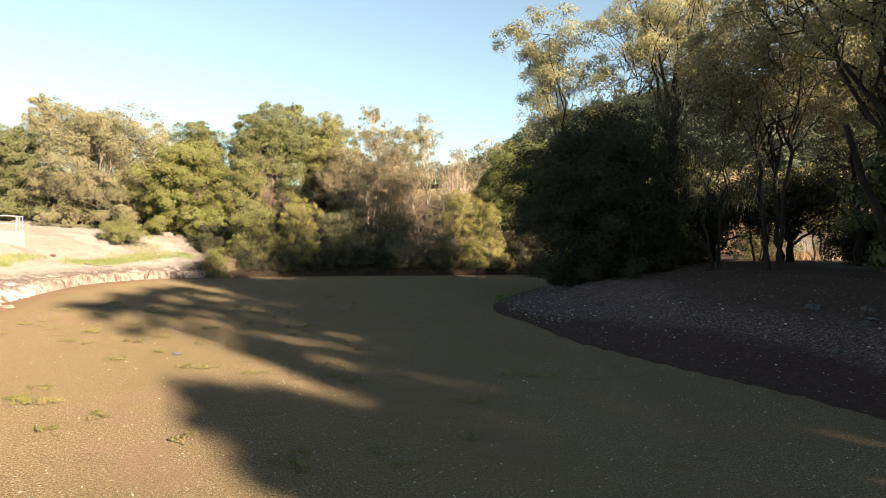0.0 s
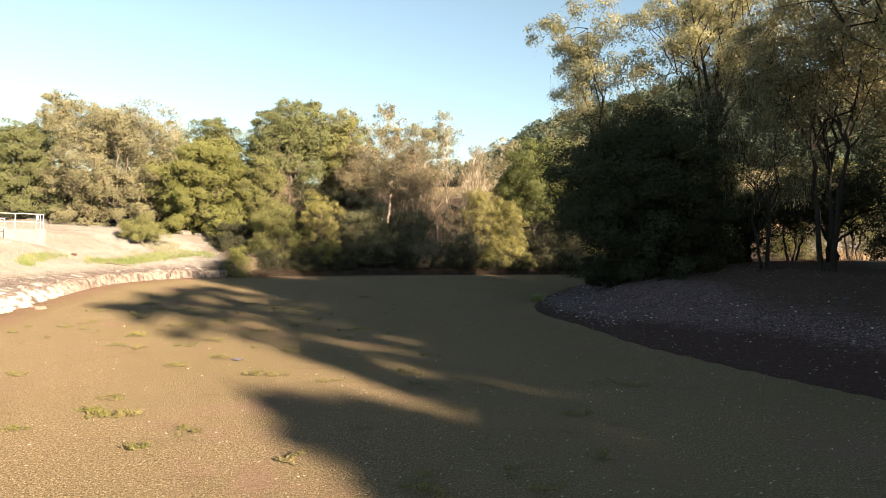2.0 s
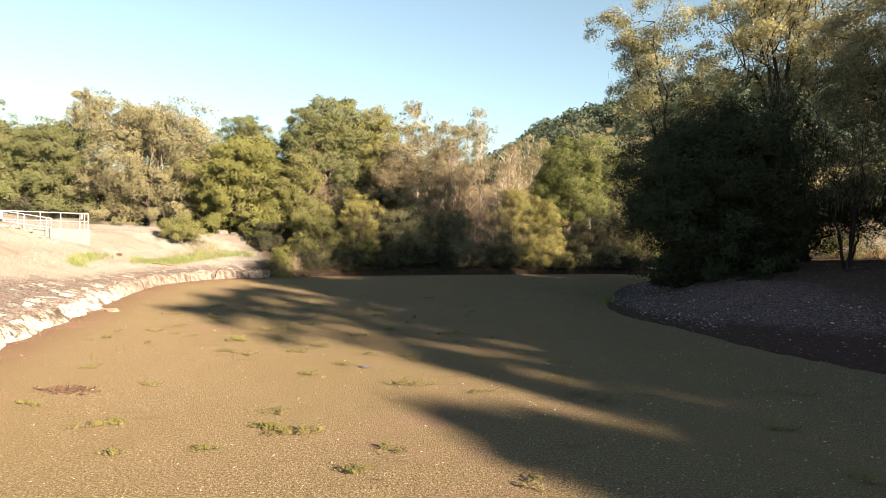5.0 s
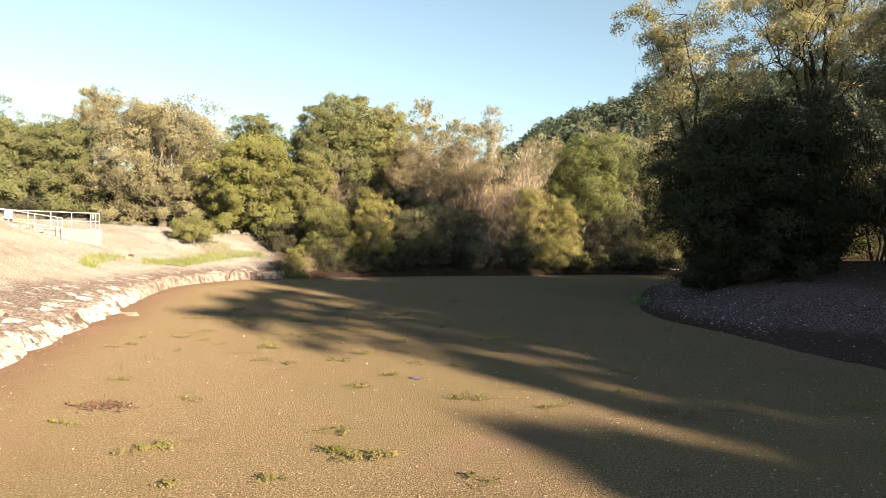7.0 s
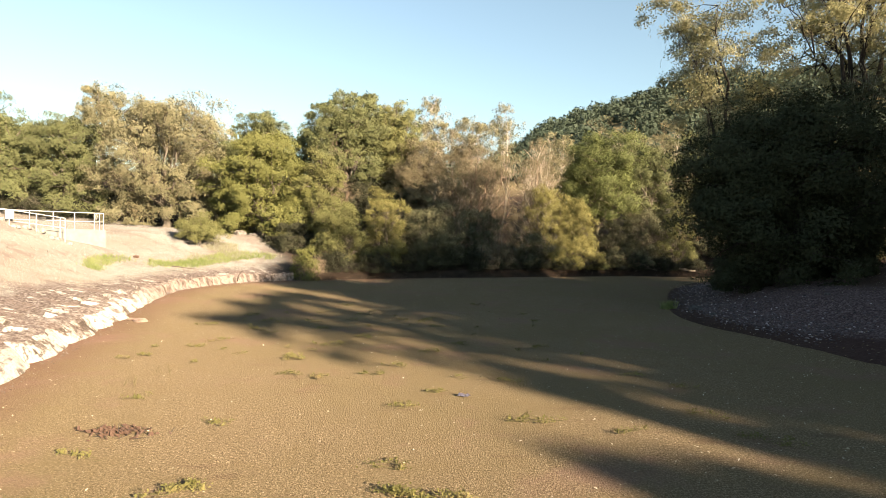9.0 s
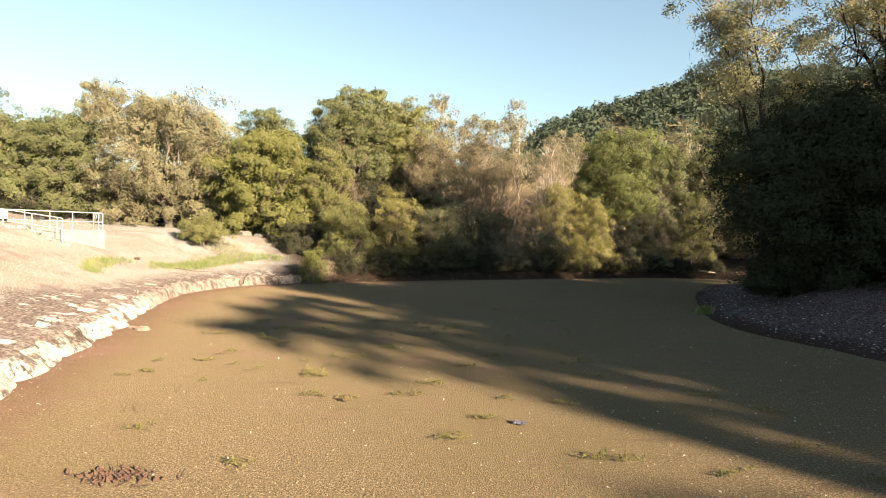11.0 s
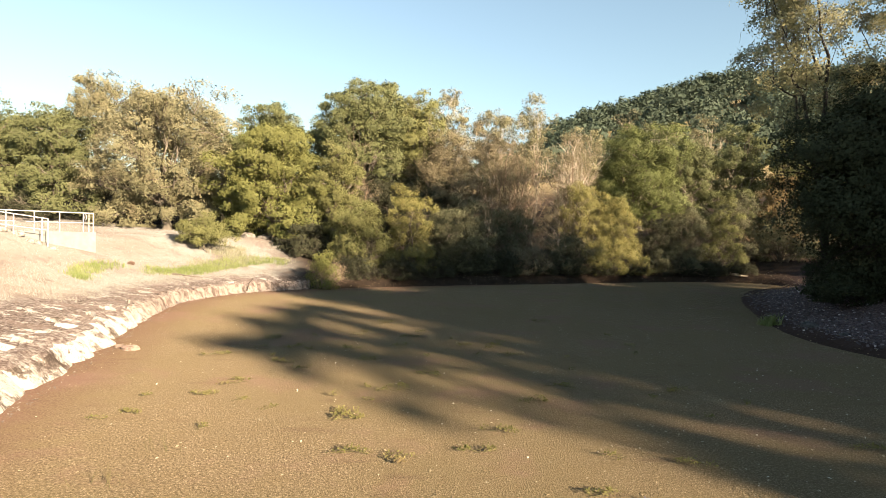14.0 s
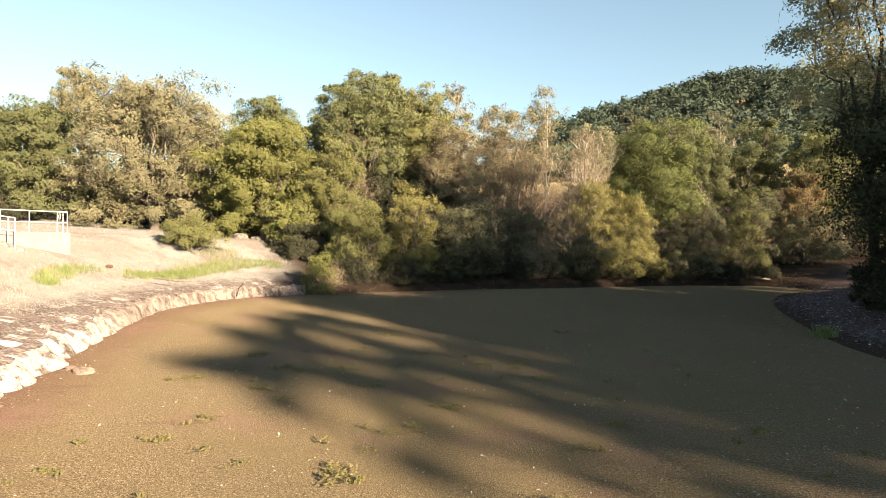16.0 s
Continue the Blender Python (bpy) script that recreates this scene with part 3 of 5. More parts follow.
def shrub(kind, label, x, y, h, width, leaf_mat, bark, seed, count=6000, leaf=0.1, stems=14, twigs=0, twig_mat=None, deep=0.8,
          category="shrub", low=0.02, tuft=0.09, group="", lumps=14):
    """A shrub of many stems that fan out from one base, leafy or bare towards the tips."""
    rng = np.random.default_rng(seed)
    root = thing(kind, label, category, x, y, ground_z(x, y) - 0.05, group)
    cen, pts, ways, fine = [], [], [], []
    rad = min(width * 0.2, h * 0.3)
    for i in range(lumps):
        a = i * 2.39996 + rng.uniform(-0.4, 0.4)
        s = (i + 0.5) / lumps
        r = (width * 0.5 - rad * 0.8) * math.sqrt(1 - s ** 2 * 0.9) * rng.uniform(0.65, 1.08)
        cen.append(np.array([math.cos(a) * r, math.sin(a) * r * deep, max(rad * 0.6, h * low + (h - rad * 0.9 - h * low) * s * rng.uniform(0.85, 1.08))]))
    paths = []
    for i in range(stems):
        c = cen[i % lumps] + rng.normal(0, width * 0.06, 3)
        c[2] = max(c[2] * rng.uniform(0.9, 1.15), 0.3)
        b = np.array([rng.normal(0, width * 0.05), rng.normal(0, width * 0.05), -0.2])
        p = bent(b, c, rng, 0.12, 8)
        paths.append(p)
        w = 0.009 * h + 0.01
        part("stem", mesh_np("stem", *tube(p, w * np.linspace(1, 0.25, 8), 5), bark, True), root)
        for j in range(4):
            k = rng.integers(3, 8)
            q = p[k] + rng.normal(0, 1, 3) * width * 0.08 + np.array([0, 0, h * 0.06])
            fine.append(tube(bent(p[k], q, rng, 0.05, 4), w * np.array([0.35, 0.25, 0.16, 0.08]), 4))
    if count:
        for c in cen:
            lp, face, _ = lobe_points(rng, c, rad * rng.uniform(0.8, 1.25), int(count * 2.3) // lumps, 0.9, tuft, 4)
            pts.append(lp)
            ways.append(face)
        p = np.concatenate(pts)
        p[:, 2] = np.abs(p[:, 2]) + 0.03
        part("foliage", leafy("foliage", leaf_mat, p, leaf * 0.74, rng, np.concatenate(ways)), root)
    if twigs:
        allp = np.concatenate([q[3:] for q in paths])
        i = rng.integers(0, len(allp), twigs)
        o = allp[i] + rng.normal(0, width * 0.06, (twigs, 3))
        o[:, 2] = np.abs(o[:, 2])
        way = (o - np.array([0, 0, h * 0.15])) * np.array([0.6, 0.6, 0.5]) / h + rng.normal(0, 0.4, (twigs, 3)) + np.array([0, 0, 0.35])
        fine.append(sticks(o, way, 0.09 * h + 0.3, 0.011, rng))
    tagged(part("branchwork", mesh_np("branchwork", *merge(fine), twig_mat or bark), root, "thin bare twigs"), kind="stuff")
    return root


def rising(kind, label, x, y, top, *rest, **more):
    """A tree whose crown tops out at the height top above the water."""
    return tree(kind, label, x, y, top + 0.5 - ground_z(x, y), *rest, **more)


def bushing(kind, label, x, y, top, *rest, **more):
    return shrub(kind, label, x, y, top - ground_z(x, y), *rest, **more)


OAK = "broad live oak with a dense olive-green crown on the bank"
PALE = "pale tree with whitish limbs and thin yellowing leaves"
HALF = "grey-brown willow with a half-bare crown"
DARKW = "olive willow over the shaded bank, leaves darkened for shade"
TWIGGY = "grey twiggy oak with a thin pale crown"
# left bank, behind the platform
rising("oak_tree", OAK, -47.2, 56.5, 13.8, 10.5, L_OAK, M_BARK, 11, 26000, 0.13, 28, 0.02, 0.4, lobe_size=0.18)
rising("oak_tree", OAK, -41.0, 56.0, 13.7, 7.6, L_OAK, M_BARK, 12, 20000, 0.13, 24, 0.02, 0.36)
rising("oak_tree", OAK, -54, 62, 14.5, 12, L_OAK, M_BARK, 13, 11000, 0.17, 20, 0.05, 0.36)
rising("oak_tree", "tall thin-crowned oak rising behind the bank trees", -40.6, 60.5, 16.7, 5.6, L_GREY, M_BARK, 14, 7500, 0.12, 16, 0.5, 0.26, lobe_size=0.2)
rising("oak_tree", "thin grey-green oak showing sky through its crown", -36.0, 59.5, 15.8, 5.4, L_TAN, M_BARK, 16, 6500, 0.12, 16, 0.45, 0.24)
rising("oak_tree", "open-crowned oak with dry tan-olive leaves and drooping branches", -32.2, 56, 15.2, 11.8, L_TAN, M_BARK, 15, 37000, 0.125, 44, 0.0, 0.34, lobe_size=0.155, tuft=0.12)
rising("oak_tree", TWIGGY, -35.8, 75, 17.4, 5.5, L_GREY, M_BARK_PALE, 40, 2600, 0.14, 12, 0.4, 0.2)
rising("oak_tree", OAK, -30.5, 63.5, 13.0, 8.0, L_OAK, M_BARK, 39, 10000, 0.15, 18, 0.1, 0.3)
rising("oak_tree", OAK, -25.6, 61, 15.3, 7.4, L_OAK, M_BARK, 18, 19000, 0.135, 22, 0.15, 0.3)
rising("oak_tree", "bright yellow-green leafy tree at the back of the bank", -23.1, 53.5, 12.0, 9.4, L_LIME, M_BARK, 17, 33000, 0.125, 36, 0.0, 0.3, lobe_size=0.17)
rising("oak_tree", "rounded olive-green tree beside the pond thicket", -18.0, 53.0, 10.4, 5.2, L_WILLOW, M_BARK, 19, 14000, 0.115, 20, 0.0, 0.22)
# far bank
rising("oak_tree", "large round live oak with a dense dark-green crown", -16.7, 57.5, 15.7, 8.2, L_OAK, M_BARK, 20, 28000, 0.13, 30, 0.42, 0.4, lobe_size=0.2)
rising("oak_tree", "large round live oak with yellow-green sunlit top", -12.7, 60.5, 14.8, 7.6, L_WILLOW, M_BARK, 21, 19000, 0.13, 28, 0.42, 0.36)
rising("oak_tree", OAK, -21.8, 64.5, 14.7, 4.6, L_OAK, M_BARK, 58, 6500, 0.15, 14, 0.2, 0.24)
rising("cottonwood_tree", PALE, -14.2, 76, 19.3, 5.8, L_TAN, M_BARK_PALE, 24, 4500, 0.14, 16, 0.4, 0.2)
rising("cottonwood_tree", PALE, -9.6, 77, 20.0, 6.8, L_TAN, M_BARK_PALE, 22, 6000, 0.14, 20, 0.35, 0.22, lobe_size=0.17, forks=2)
rising("cottonwood_tree", PALE, -5.0, 70, 17.5, 5.8, L_TAN, M_BARK_PALE, 57, 6000, 0.12, 18, 0.35, 0.2, forks=2)
rising("cottonwood_tree", PALE, -2.4, 62.0, 16.3, 5.0, L_TAN, M_BARK_PALE, 23, 5200, 0.095, 18, 0.45, 0.15, forks=2)
rising("willow_tree", HALF, -6.4, 62.5, 14.2, 6.0, L_BROWN, M_BARK_PALE, 38, 9000, 0.1, 20, 0.2, 0.16, forks=3)
rising("willow_tree", HALF, 1.8, 61.5, 13.9, 5.0, L_BROWN, M_BARK_PALE, 25, 4500, 0.085, 18, 0.2, 0.14, forks=3)
rising("willow_tree", "olive willow with a tan sunlit top over dark shade", -10.3, 57.5, 11.7, 6.2, L_BROWN, M_BARK, 36, 12000, 0.1, 22, 0.25, 0.2, forks=2)
# Shade-darkened leaves stand in for the dark hollow here.
rising("willow_tree", DARKW, -11.8, 58.8, 9.6, 8.0, L_SHADED, M_BARK, 26, 12000, 0.11, 20, 0.1, 0.2, forks=2)
rising("willow_tree", DARKW, -15.4, 57.5, 8.8, 6.5, L_SHADED, M_BARK, 37, 10000, 0.11, 18, 0.05, 0.2, forks=2)
rising("oak_tree", "dense dark-green tree with a smooth rounded crown", 7.4, 63, 13.5, 8.4, L_GREEN, M_BARK, 28, 30000, 0.12, 26, 0.26, 0.28, lobe_size=0.24)
rising("oak_tree", OAK, 13.6, 68, 14.5, 7.6, L_OAK, M_BARK, 29, 16000, 0.14, 22, 0.08, 0.3)
rising("oak_tree", OAK, 20.0, 70, 15.4, 8.2, L_OAK, M_BARK, 30, 16000, 0.14, 22, 0.08, 0.3)
rising("oak_tree", "olive oak with a thin sunlit crown", 23.6, 66, 14.8, 6.2, L_WILLOW, M_BARK, 59, 10000, 0.13, 18, 0.15, 0.26)
rising("oak_tree", OAK, 30, 72, 15.5, 9.0, L_OAK, M_BARK, 35, 7000, 0.17, 18, 0.08, 0.3)
rising("oak_tree", TWIGGY, 14.2, 82, 18.8, 9.0, L_TAN, M_BARK_PALE, 31, 5500, 0.15, 20, 0.2, 0.28)
rising("oak_tree", TWIGGY, 22.3, 84, 18.6, 9.0, L_TAN, M_BARK_PALE, 32, 5500, 0.15, 20, 0.2, 0.28)
rising("oak_tree", TWIGGY, 6.5, 79, 16.6, 8.5, L_TAN, M_BARK_PALE, 34, 6000, 0.15, 18, 0.15, 0.28)
rising("oak_tree", "small oak with orange-brown autumn leaves", 20.3, 62.2, 10.2, 4.2, L_RUST, M_BARK, 33, 6500, 0.11, 16, 0.2, 0.18)

WILLOW = "rounded willow bush with yellow-green leaves at the water"
bushing("willow_bush", WILLOW, -15.5, 48.9, 6.3, 4.7, L_WILLOW, M_BARK, 41, 12000, 0.08, 16, 300, lumps=20)
bushing("willow_bush", "rounded willow bush with golden sunlit leaves", -12.4, 50.8, 7.1, 4.2, L_SUNLIT, M_BARK, 42, 10000, 0.08, 16, 300, lumps=18)
bushing("willow_bush", "dark grey-green willow bush hanging over the bank", -8.6, 52.8, 6.7, 6.6, L_SAGE, M_BARK, 43, 12000, 0.08, 14, 300, lumps=20)
bushing("willow_thicket", "tall thicket of half-bare reddish-brown willow stems", -4.2, 58.8, 12.6, 7.6, L_BROWN, M_TWIG, 44, 13000, 0.07, 30, 1500, M_TWIG, lumps=26)
bushing("willow_thicket", "tall thicket of half-bare reddish-brown willow stems", 0.9, 60.0, 12.8, 6.0, L_BROWN, M_TWIG, 45, 7500, 0.065, 28, 2000, M_DEAD, lumps=22)
bushing("willow_bush", "round golden-green willow bush lit by low sun", 1.8, 58.6, 8.9, 4.8, L_SUNLIT, M_BARK, 40, 10000, 0.075, 14, 300, lumps=18, low=0.25)
bushing("willow_bush", "round golden-green willow bush lit by low sun", 4.2, 57.9, 7.3, 4.2, L_SUNLIT, M_BARK, 46, 10000, 0.075, 14, 300, lumps=20, low=0.2)
bushing("willow_bush", "low spreading willow bush at the water's edge", 3.6, 56.6, 3.8, 6.4, L_SUNLIT, M_BARK, 47, 10000, 0.07, 14, 500, lumps=18)
bushing("willow_bush", "grey-green willow bush in the shade", 11.4, 61.4, 7.2, 5.6, L_SAGE, M_BARK, 48, 10000, 0.08, 16, 900, lumps=18)
bushing("willow_bush", "yellow-green willow bush in the shade", 14.4, 60.6, 7.2, 4.0, L_WILLOW, M_BARK, 49, 8000, 0.08, 14, 400, lumps=16)
bushing("willow_bush", "small reddish bush leaning over the dark bank", -3.6, 53.6, 3.4, 4.2, L_BROWN, M_TWIG, 50, 3500, 0.07, 14, 1200)
bushing("willow_bush", "dark grey-green willow bush hanging over the bank", -14.0, 54, 6.0, 5.5, L_SHADED, M_BARK, 51, 8000, 0.09, 14, 700)
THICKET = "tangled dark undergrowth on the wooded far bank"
# Undergrowth; most entries carry their shade in the leaf colour.
for seed, x, y, h, w, mat, bark, n in [(141, -9.0, 57.0, 4.8, 6.5, L_SHADED, M_BARK, 8000), (142, -19.8, 51.2, 2.6, 4.5, L_SHADED, M_BARK, 6500), (143, 8.4, 60.6, 4.6, 5.5, L_SHADED, M_BARK, 6500),
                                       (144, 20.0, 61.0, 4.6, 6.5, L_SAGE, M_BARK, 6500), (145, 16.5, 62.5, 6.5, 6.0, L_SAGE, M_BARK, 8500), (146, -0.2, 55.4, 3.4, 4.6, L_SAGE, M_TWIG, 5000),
                                       (147, -12.5, 55.0, 4.6, 6.0, L_SHADED, M_BARK, 7500), (148, -27.5, 55.5, 2.4, 5.5, L_SHADED, M_BARK, 5500), (149, -37.0, 58.0, 3.6, 7.0, L_SHADED, M_BARK, 6500),
                                       (155, -47.5, 54.5, 2.2, 7.0, L_SHADED, M_BARK, 6000), (156, -42.0, 55.0, 2.2, 6.0, L_SHADED, M_BARK, 5000), (150, 9.0, 59.0, 2.4, 5.0, L_SAGE, M_TWIG, 4500),
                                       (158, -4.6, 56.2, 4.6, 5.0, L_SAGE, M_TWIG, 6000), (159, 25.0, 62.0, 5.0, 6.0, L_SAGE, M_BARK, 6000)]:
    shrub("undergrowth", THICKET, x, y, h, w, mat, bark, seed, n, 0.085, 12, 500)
# Bushes in the shade-darkened leaf form the dark foot of the far bank.
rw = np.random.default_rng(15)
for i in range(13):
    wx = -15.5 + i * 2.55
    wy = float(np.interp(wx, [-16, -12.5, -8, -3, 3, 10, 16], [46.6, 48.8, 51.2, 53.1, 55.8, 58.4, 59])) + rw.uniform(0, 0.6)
    shrub("waterline_bush", "low bush overhanging the far waterline, leaves darkened for shade", wx, wy, rw.uniform(1.1, 2.0), rw.uniform(2.8, 3.8), L_SHADED, M_BARK_DARK, 160 + i, 2600, 0.075, 9, 350)
shrub("round_shrub", "low rounded olive shrub on the dry grass slope", -25.6, 47.0, 2.1, 4.3, L_WILLOW, M_BARK, 52, 9000, 0.065, 14, 100, low=0.3)
shrub("sapling", "small leafy sapling on the rocky shore", -17.3, 45.0, 2.6, 1.9, L_LIME, M_TWIG, 53, 2400, 0.07, 8, 200)
shrub("dead_bush", "leafless brown bush on the rocky shore", -17.0, 46.1, 1.4, 2.4, L_BROWN, M_TWIG, 54, 500, 0.05, 14, 900)
bushing("dead_bush", "leafless pinkish-brown bush beside the large oak", -17.4, 55.2, 10.6, 4.6, L_BROWN, M_TWIG, 55, 2500, 0.07, 22, 2200)

# right bank
TALL = "tall airy oak with golden sunlit upper leaves"
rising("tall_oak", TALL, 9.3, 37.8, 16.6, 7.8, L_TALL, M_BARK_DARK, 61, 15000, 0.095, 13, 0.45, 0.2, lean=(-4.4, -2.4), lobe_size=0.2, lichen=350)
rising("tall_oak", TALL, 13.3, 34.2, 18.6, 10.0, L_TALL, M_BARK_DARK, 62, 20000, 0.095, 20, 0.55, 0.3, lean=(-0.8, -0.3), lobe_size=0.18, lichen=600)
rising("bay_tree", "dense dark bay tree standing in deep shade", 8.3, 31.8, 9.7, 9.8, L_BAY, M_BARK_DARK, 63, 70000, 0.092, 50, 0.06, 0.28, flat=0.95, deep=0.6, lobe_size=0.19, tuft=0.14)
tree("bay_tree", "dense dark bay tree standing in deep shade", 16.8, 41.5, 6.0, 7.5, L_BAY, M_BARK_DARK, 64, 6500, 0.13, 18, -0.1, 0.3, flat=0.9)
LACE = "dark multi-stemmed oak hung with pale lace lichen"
# Leaf tone painted by light: L_TALL for sunlit oaks, L_GREY between, L_SAGE shaded.
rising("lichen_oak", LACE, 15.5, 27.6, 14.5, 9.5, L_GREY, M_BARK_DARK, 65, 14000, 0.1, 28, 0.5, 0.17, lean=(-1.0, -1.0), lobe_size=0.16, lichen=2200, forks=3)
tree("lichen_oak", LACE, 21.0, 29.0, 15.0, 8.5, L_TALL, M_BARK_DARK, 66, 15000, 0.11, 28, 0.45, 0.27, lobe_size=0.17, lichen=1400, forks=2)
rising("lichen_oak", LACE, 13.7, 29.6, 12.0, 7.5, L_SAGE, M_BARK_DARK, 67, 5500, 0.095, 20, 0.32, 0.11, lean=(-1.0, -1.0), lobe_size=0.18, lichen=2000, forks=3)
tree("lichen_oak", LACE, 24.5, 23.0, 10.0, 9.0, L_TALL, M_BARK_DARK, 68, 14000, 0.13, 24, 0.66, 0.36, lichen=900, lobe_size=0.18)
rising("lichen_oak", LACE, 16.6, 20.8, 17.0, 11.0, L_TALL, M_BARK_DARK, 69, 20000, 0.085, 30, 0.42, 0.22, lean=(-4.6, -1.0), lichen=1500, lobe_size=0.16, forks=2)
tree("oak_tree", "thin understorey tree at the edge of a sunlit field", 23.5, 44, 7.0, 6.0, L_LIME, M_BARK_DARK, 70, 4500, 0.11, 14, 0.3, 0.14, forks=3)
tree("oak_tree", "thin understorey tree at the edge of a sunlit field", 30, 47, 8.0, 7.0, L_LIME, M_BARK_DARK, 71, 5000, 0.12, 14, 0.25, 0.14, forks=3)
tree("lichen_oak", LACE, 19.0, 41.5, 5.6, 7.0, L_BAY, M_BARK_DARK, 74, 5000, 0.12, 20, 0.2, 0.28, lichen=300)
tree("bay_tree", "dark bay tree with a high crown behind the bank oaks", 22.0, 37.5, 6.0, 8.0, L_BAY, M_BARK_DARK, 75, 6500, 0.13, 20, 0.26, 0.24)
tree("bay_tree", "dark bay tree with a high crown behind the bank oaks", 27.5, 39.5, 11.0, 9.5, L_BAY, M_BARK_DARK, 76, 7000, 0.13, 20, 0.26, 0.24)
# Scrub wears the same shade-deepened bay leaf.
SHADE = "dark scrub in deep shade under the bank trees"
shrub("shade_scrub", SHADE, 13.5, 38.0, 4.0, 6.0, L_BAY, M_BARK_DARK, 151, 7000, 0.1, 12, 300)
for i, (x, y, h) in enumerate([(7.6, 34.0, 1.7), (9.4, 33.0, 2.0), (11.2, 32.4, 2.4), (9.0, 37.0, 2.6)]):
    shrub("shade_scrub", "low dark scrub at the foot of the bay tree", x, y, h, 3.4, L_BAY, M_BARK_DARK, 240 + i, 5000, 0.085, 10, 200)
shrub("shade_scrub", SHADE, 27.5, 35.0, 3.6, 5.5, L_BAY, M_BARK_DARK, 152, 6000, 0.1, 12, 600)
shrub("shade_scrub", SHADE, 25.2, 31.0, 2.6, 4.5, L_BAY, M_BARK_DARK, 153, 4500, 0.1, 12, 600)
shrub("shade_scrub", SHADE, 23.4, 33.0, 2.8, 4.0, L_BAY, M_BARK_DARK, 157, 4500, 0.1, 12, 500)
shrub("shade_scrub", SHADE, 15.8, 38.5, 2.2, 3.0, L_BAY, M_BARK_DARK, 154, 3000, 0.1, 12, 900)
shrub("field_shrub", "sunlit scrub at the edge of the dry field", 27, 50, 3.0, 6.0, L_WILLOW, M_TWIG, 72, 4500, 0.09, 12, 700)
shrub("field_shrub", "sunlit scrub at the edge of the dry field", 36, 52, 3.5, 7.0, L_TAN, M_TWIG, 73, 4500, 0.1, 12, 700)
# trees of the near bank, between the pond and the low sun, out of view and set for their shadows
BANK = "unseen tall oak on the near bank, between pond and low sun"
LOWOAK = "low dense oak added under taller ones on the near bank to fill shade"


def row_tree(label, v, boughs, seed, trunk=0.2, leaf=0.2, per_area=400):
    """An unseen tree of the row behind the near shore, which stands square to the sun; its boughs shape the shade on
    the pond. boughs: (along the row, height, radius).
    """
    rng = np.random.default_rng(seed)
    along, back = np.array([0.755, 0.656]), np.array([0.656, -0.755])
    base = np.array([16.0, -8.0]) + along * v
    g = ground_z(*base) - 0.06
    root = thing("bank_oak", label, "tree", base[0], base[1], g)
    top = max(b[1] for b in boughs) - g
    stem = bent((0, 0, -0.3), (0, 0, top * 0.7), rng, 0.0, 9, 0.006)
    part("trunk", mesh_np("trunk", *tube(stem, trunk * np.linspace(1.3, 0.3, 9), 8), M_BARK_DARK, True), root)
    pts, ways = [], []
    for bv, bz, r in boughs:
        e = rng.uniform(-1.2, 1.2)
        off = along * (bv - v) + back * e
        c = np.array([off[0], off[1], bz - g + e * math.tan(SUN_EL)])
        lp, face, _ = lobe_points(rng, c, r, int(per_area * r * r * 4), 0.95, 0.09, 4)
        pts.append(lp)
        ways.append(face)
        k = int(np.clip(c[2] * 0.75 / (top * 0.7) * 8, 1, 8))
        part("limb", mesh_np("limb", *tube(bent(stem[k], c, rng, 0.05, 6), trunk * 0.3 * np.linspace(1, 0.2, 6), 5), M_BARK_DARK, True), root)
    p = np.concatenate(pts)
    p[:, 2] = np.maximum(p[:, 2], 0.1)
    part("crown", leafy("crown", L_OAK, p, leaf, rng, np.concatenate(ways)), root)


row_tree(LOWOAK, -1.8, [(-2.5, 8.7, 0.85), (-1.7, 8.3, 0.9), (-1.6, 7.8, 0.9), (-0.8, 7.6, 0.9), (0.0, 6.8, 0.9), (-2.6, 7.2, 0.95), (-1.4, 6.8, 1.0), (-2.6, 5.6, 0.95), (-1.2, 5.2, 1.1), (0.2, 5.2, 1.1), (-2.2, 4.0, 1.1), (-0.6, 3.6, 1.2)], 81, 0.22)
row_tree(BANK, 0.6, [(-2.1, 15.2, 0.5), (-1.5, 15.0, 0.6), (-0.9, 14.6, 0.6), (-0.3, 15.2, 0.7), (0.3, 14.2, 0.6), (0.8, 16.2, 0.7), (1.4, 15.2, 0.8), (0.9, 13.4, 0.45), (-1.9, 13.7, 0.35), (-1.7, 12.4, 0.3),
                     (0.4, 10.4, 0.55), (0.2, 9.7, 0.5), (0.5, 9.0, 0.6), (1.2, 10.6, 0.6), (1.4, 8.2, 0.9), (2.2, 12.5, 0.45), (2.0, 11.8, 0.45), (0.6, 8.2, 0.75), (1.9, 14.0, 0.6), (1.7, 9.5, 0.5),
                     (-0.8, 12.7, 0.24), (-0.2, 11.9, 0.22), (0.6, 12.3, 0.25), (1.4, 12.0, 0.3), (0.9, 11.4, 0.24), (1.5, 13.0, 0.28), (-0.3, 13.3, 0.25)], 82, 0.26)
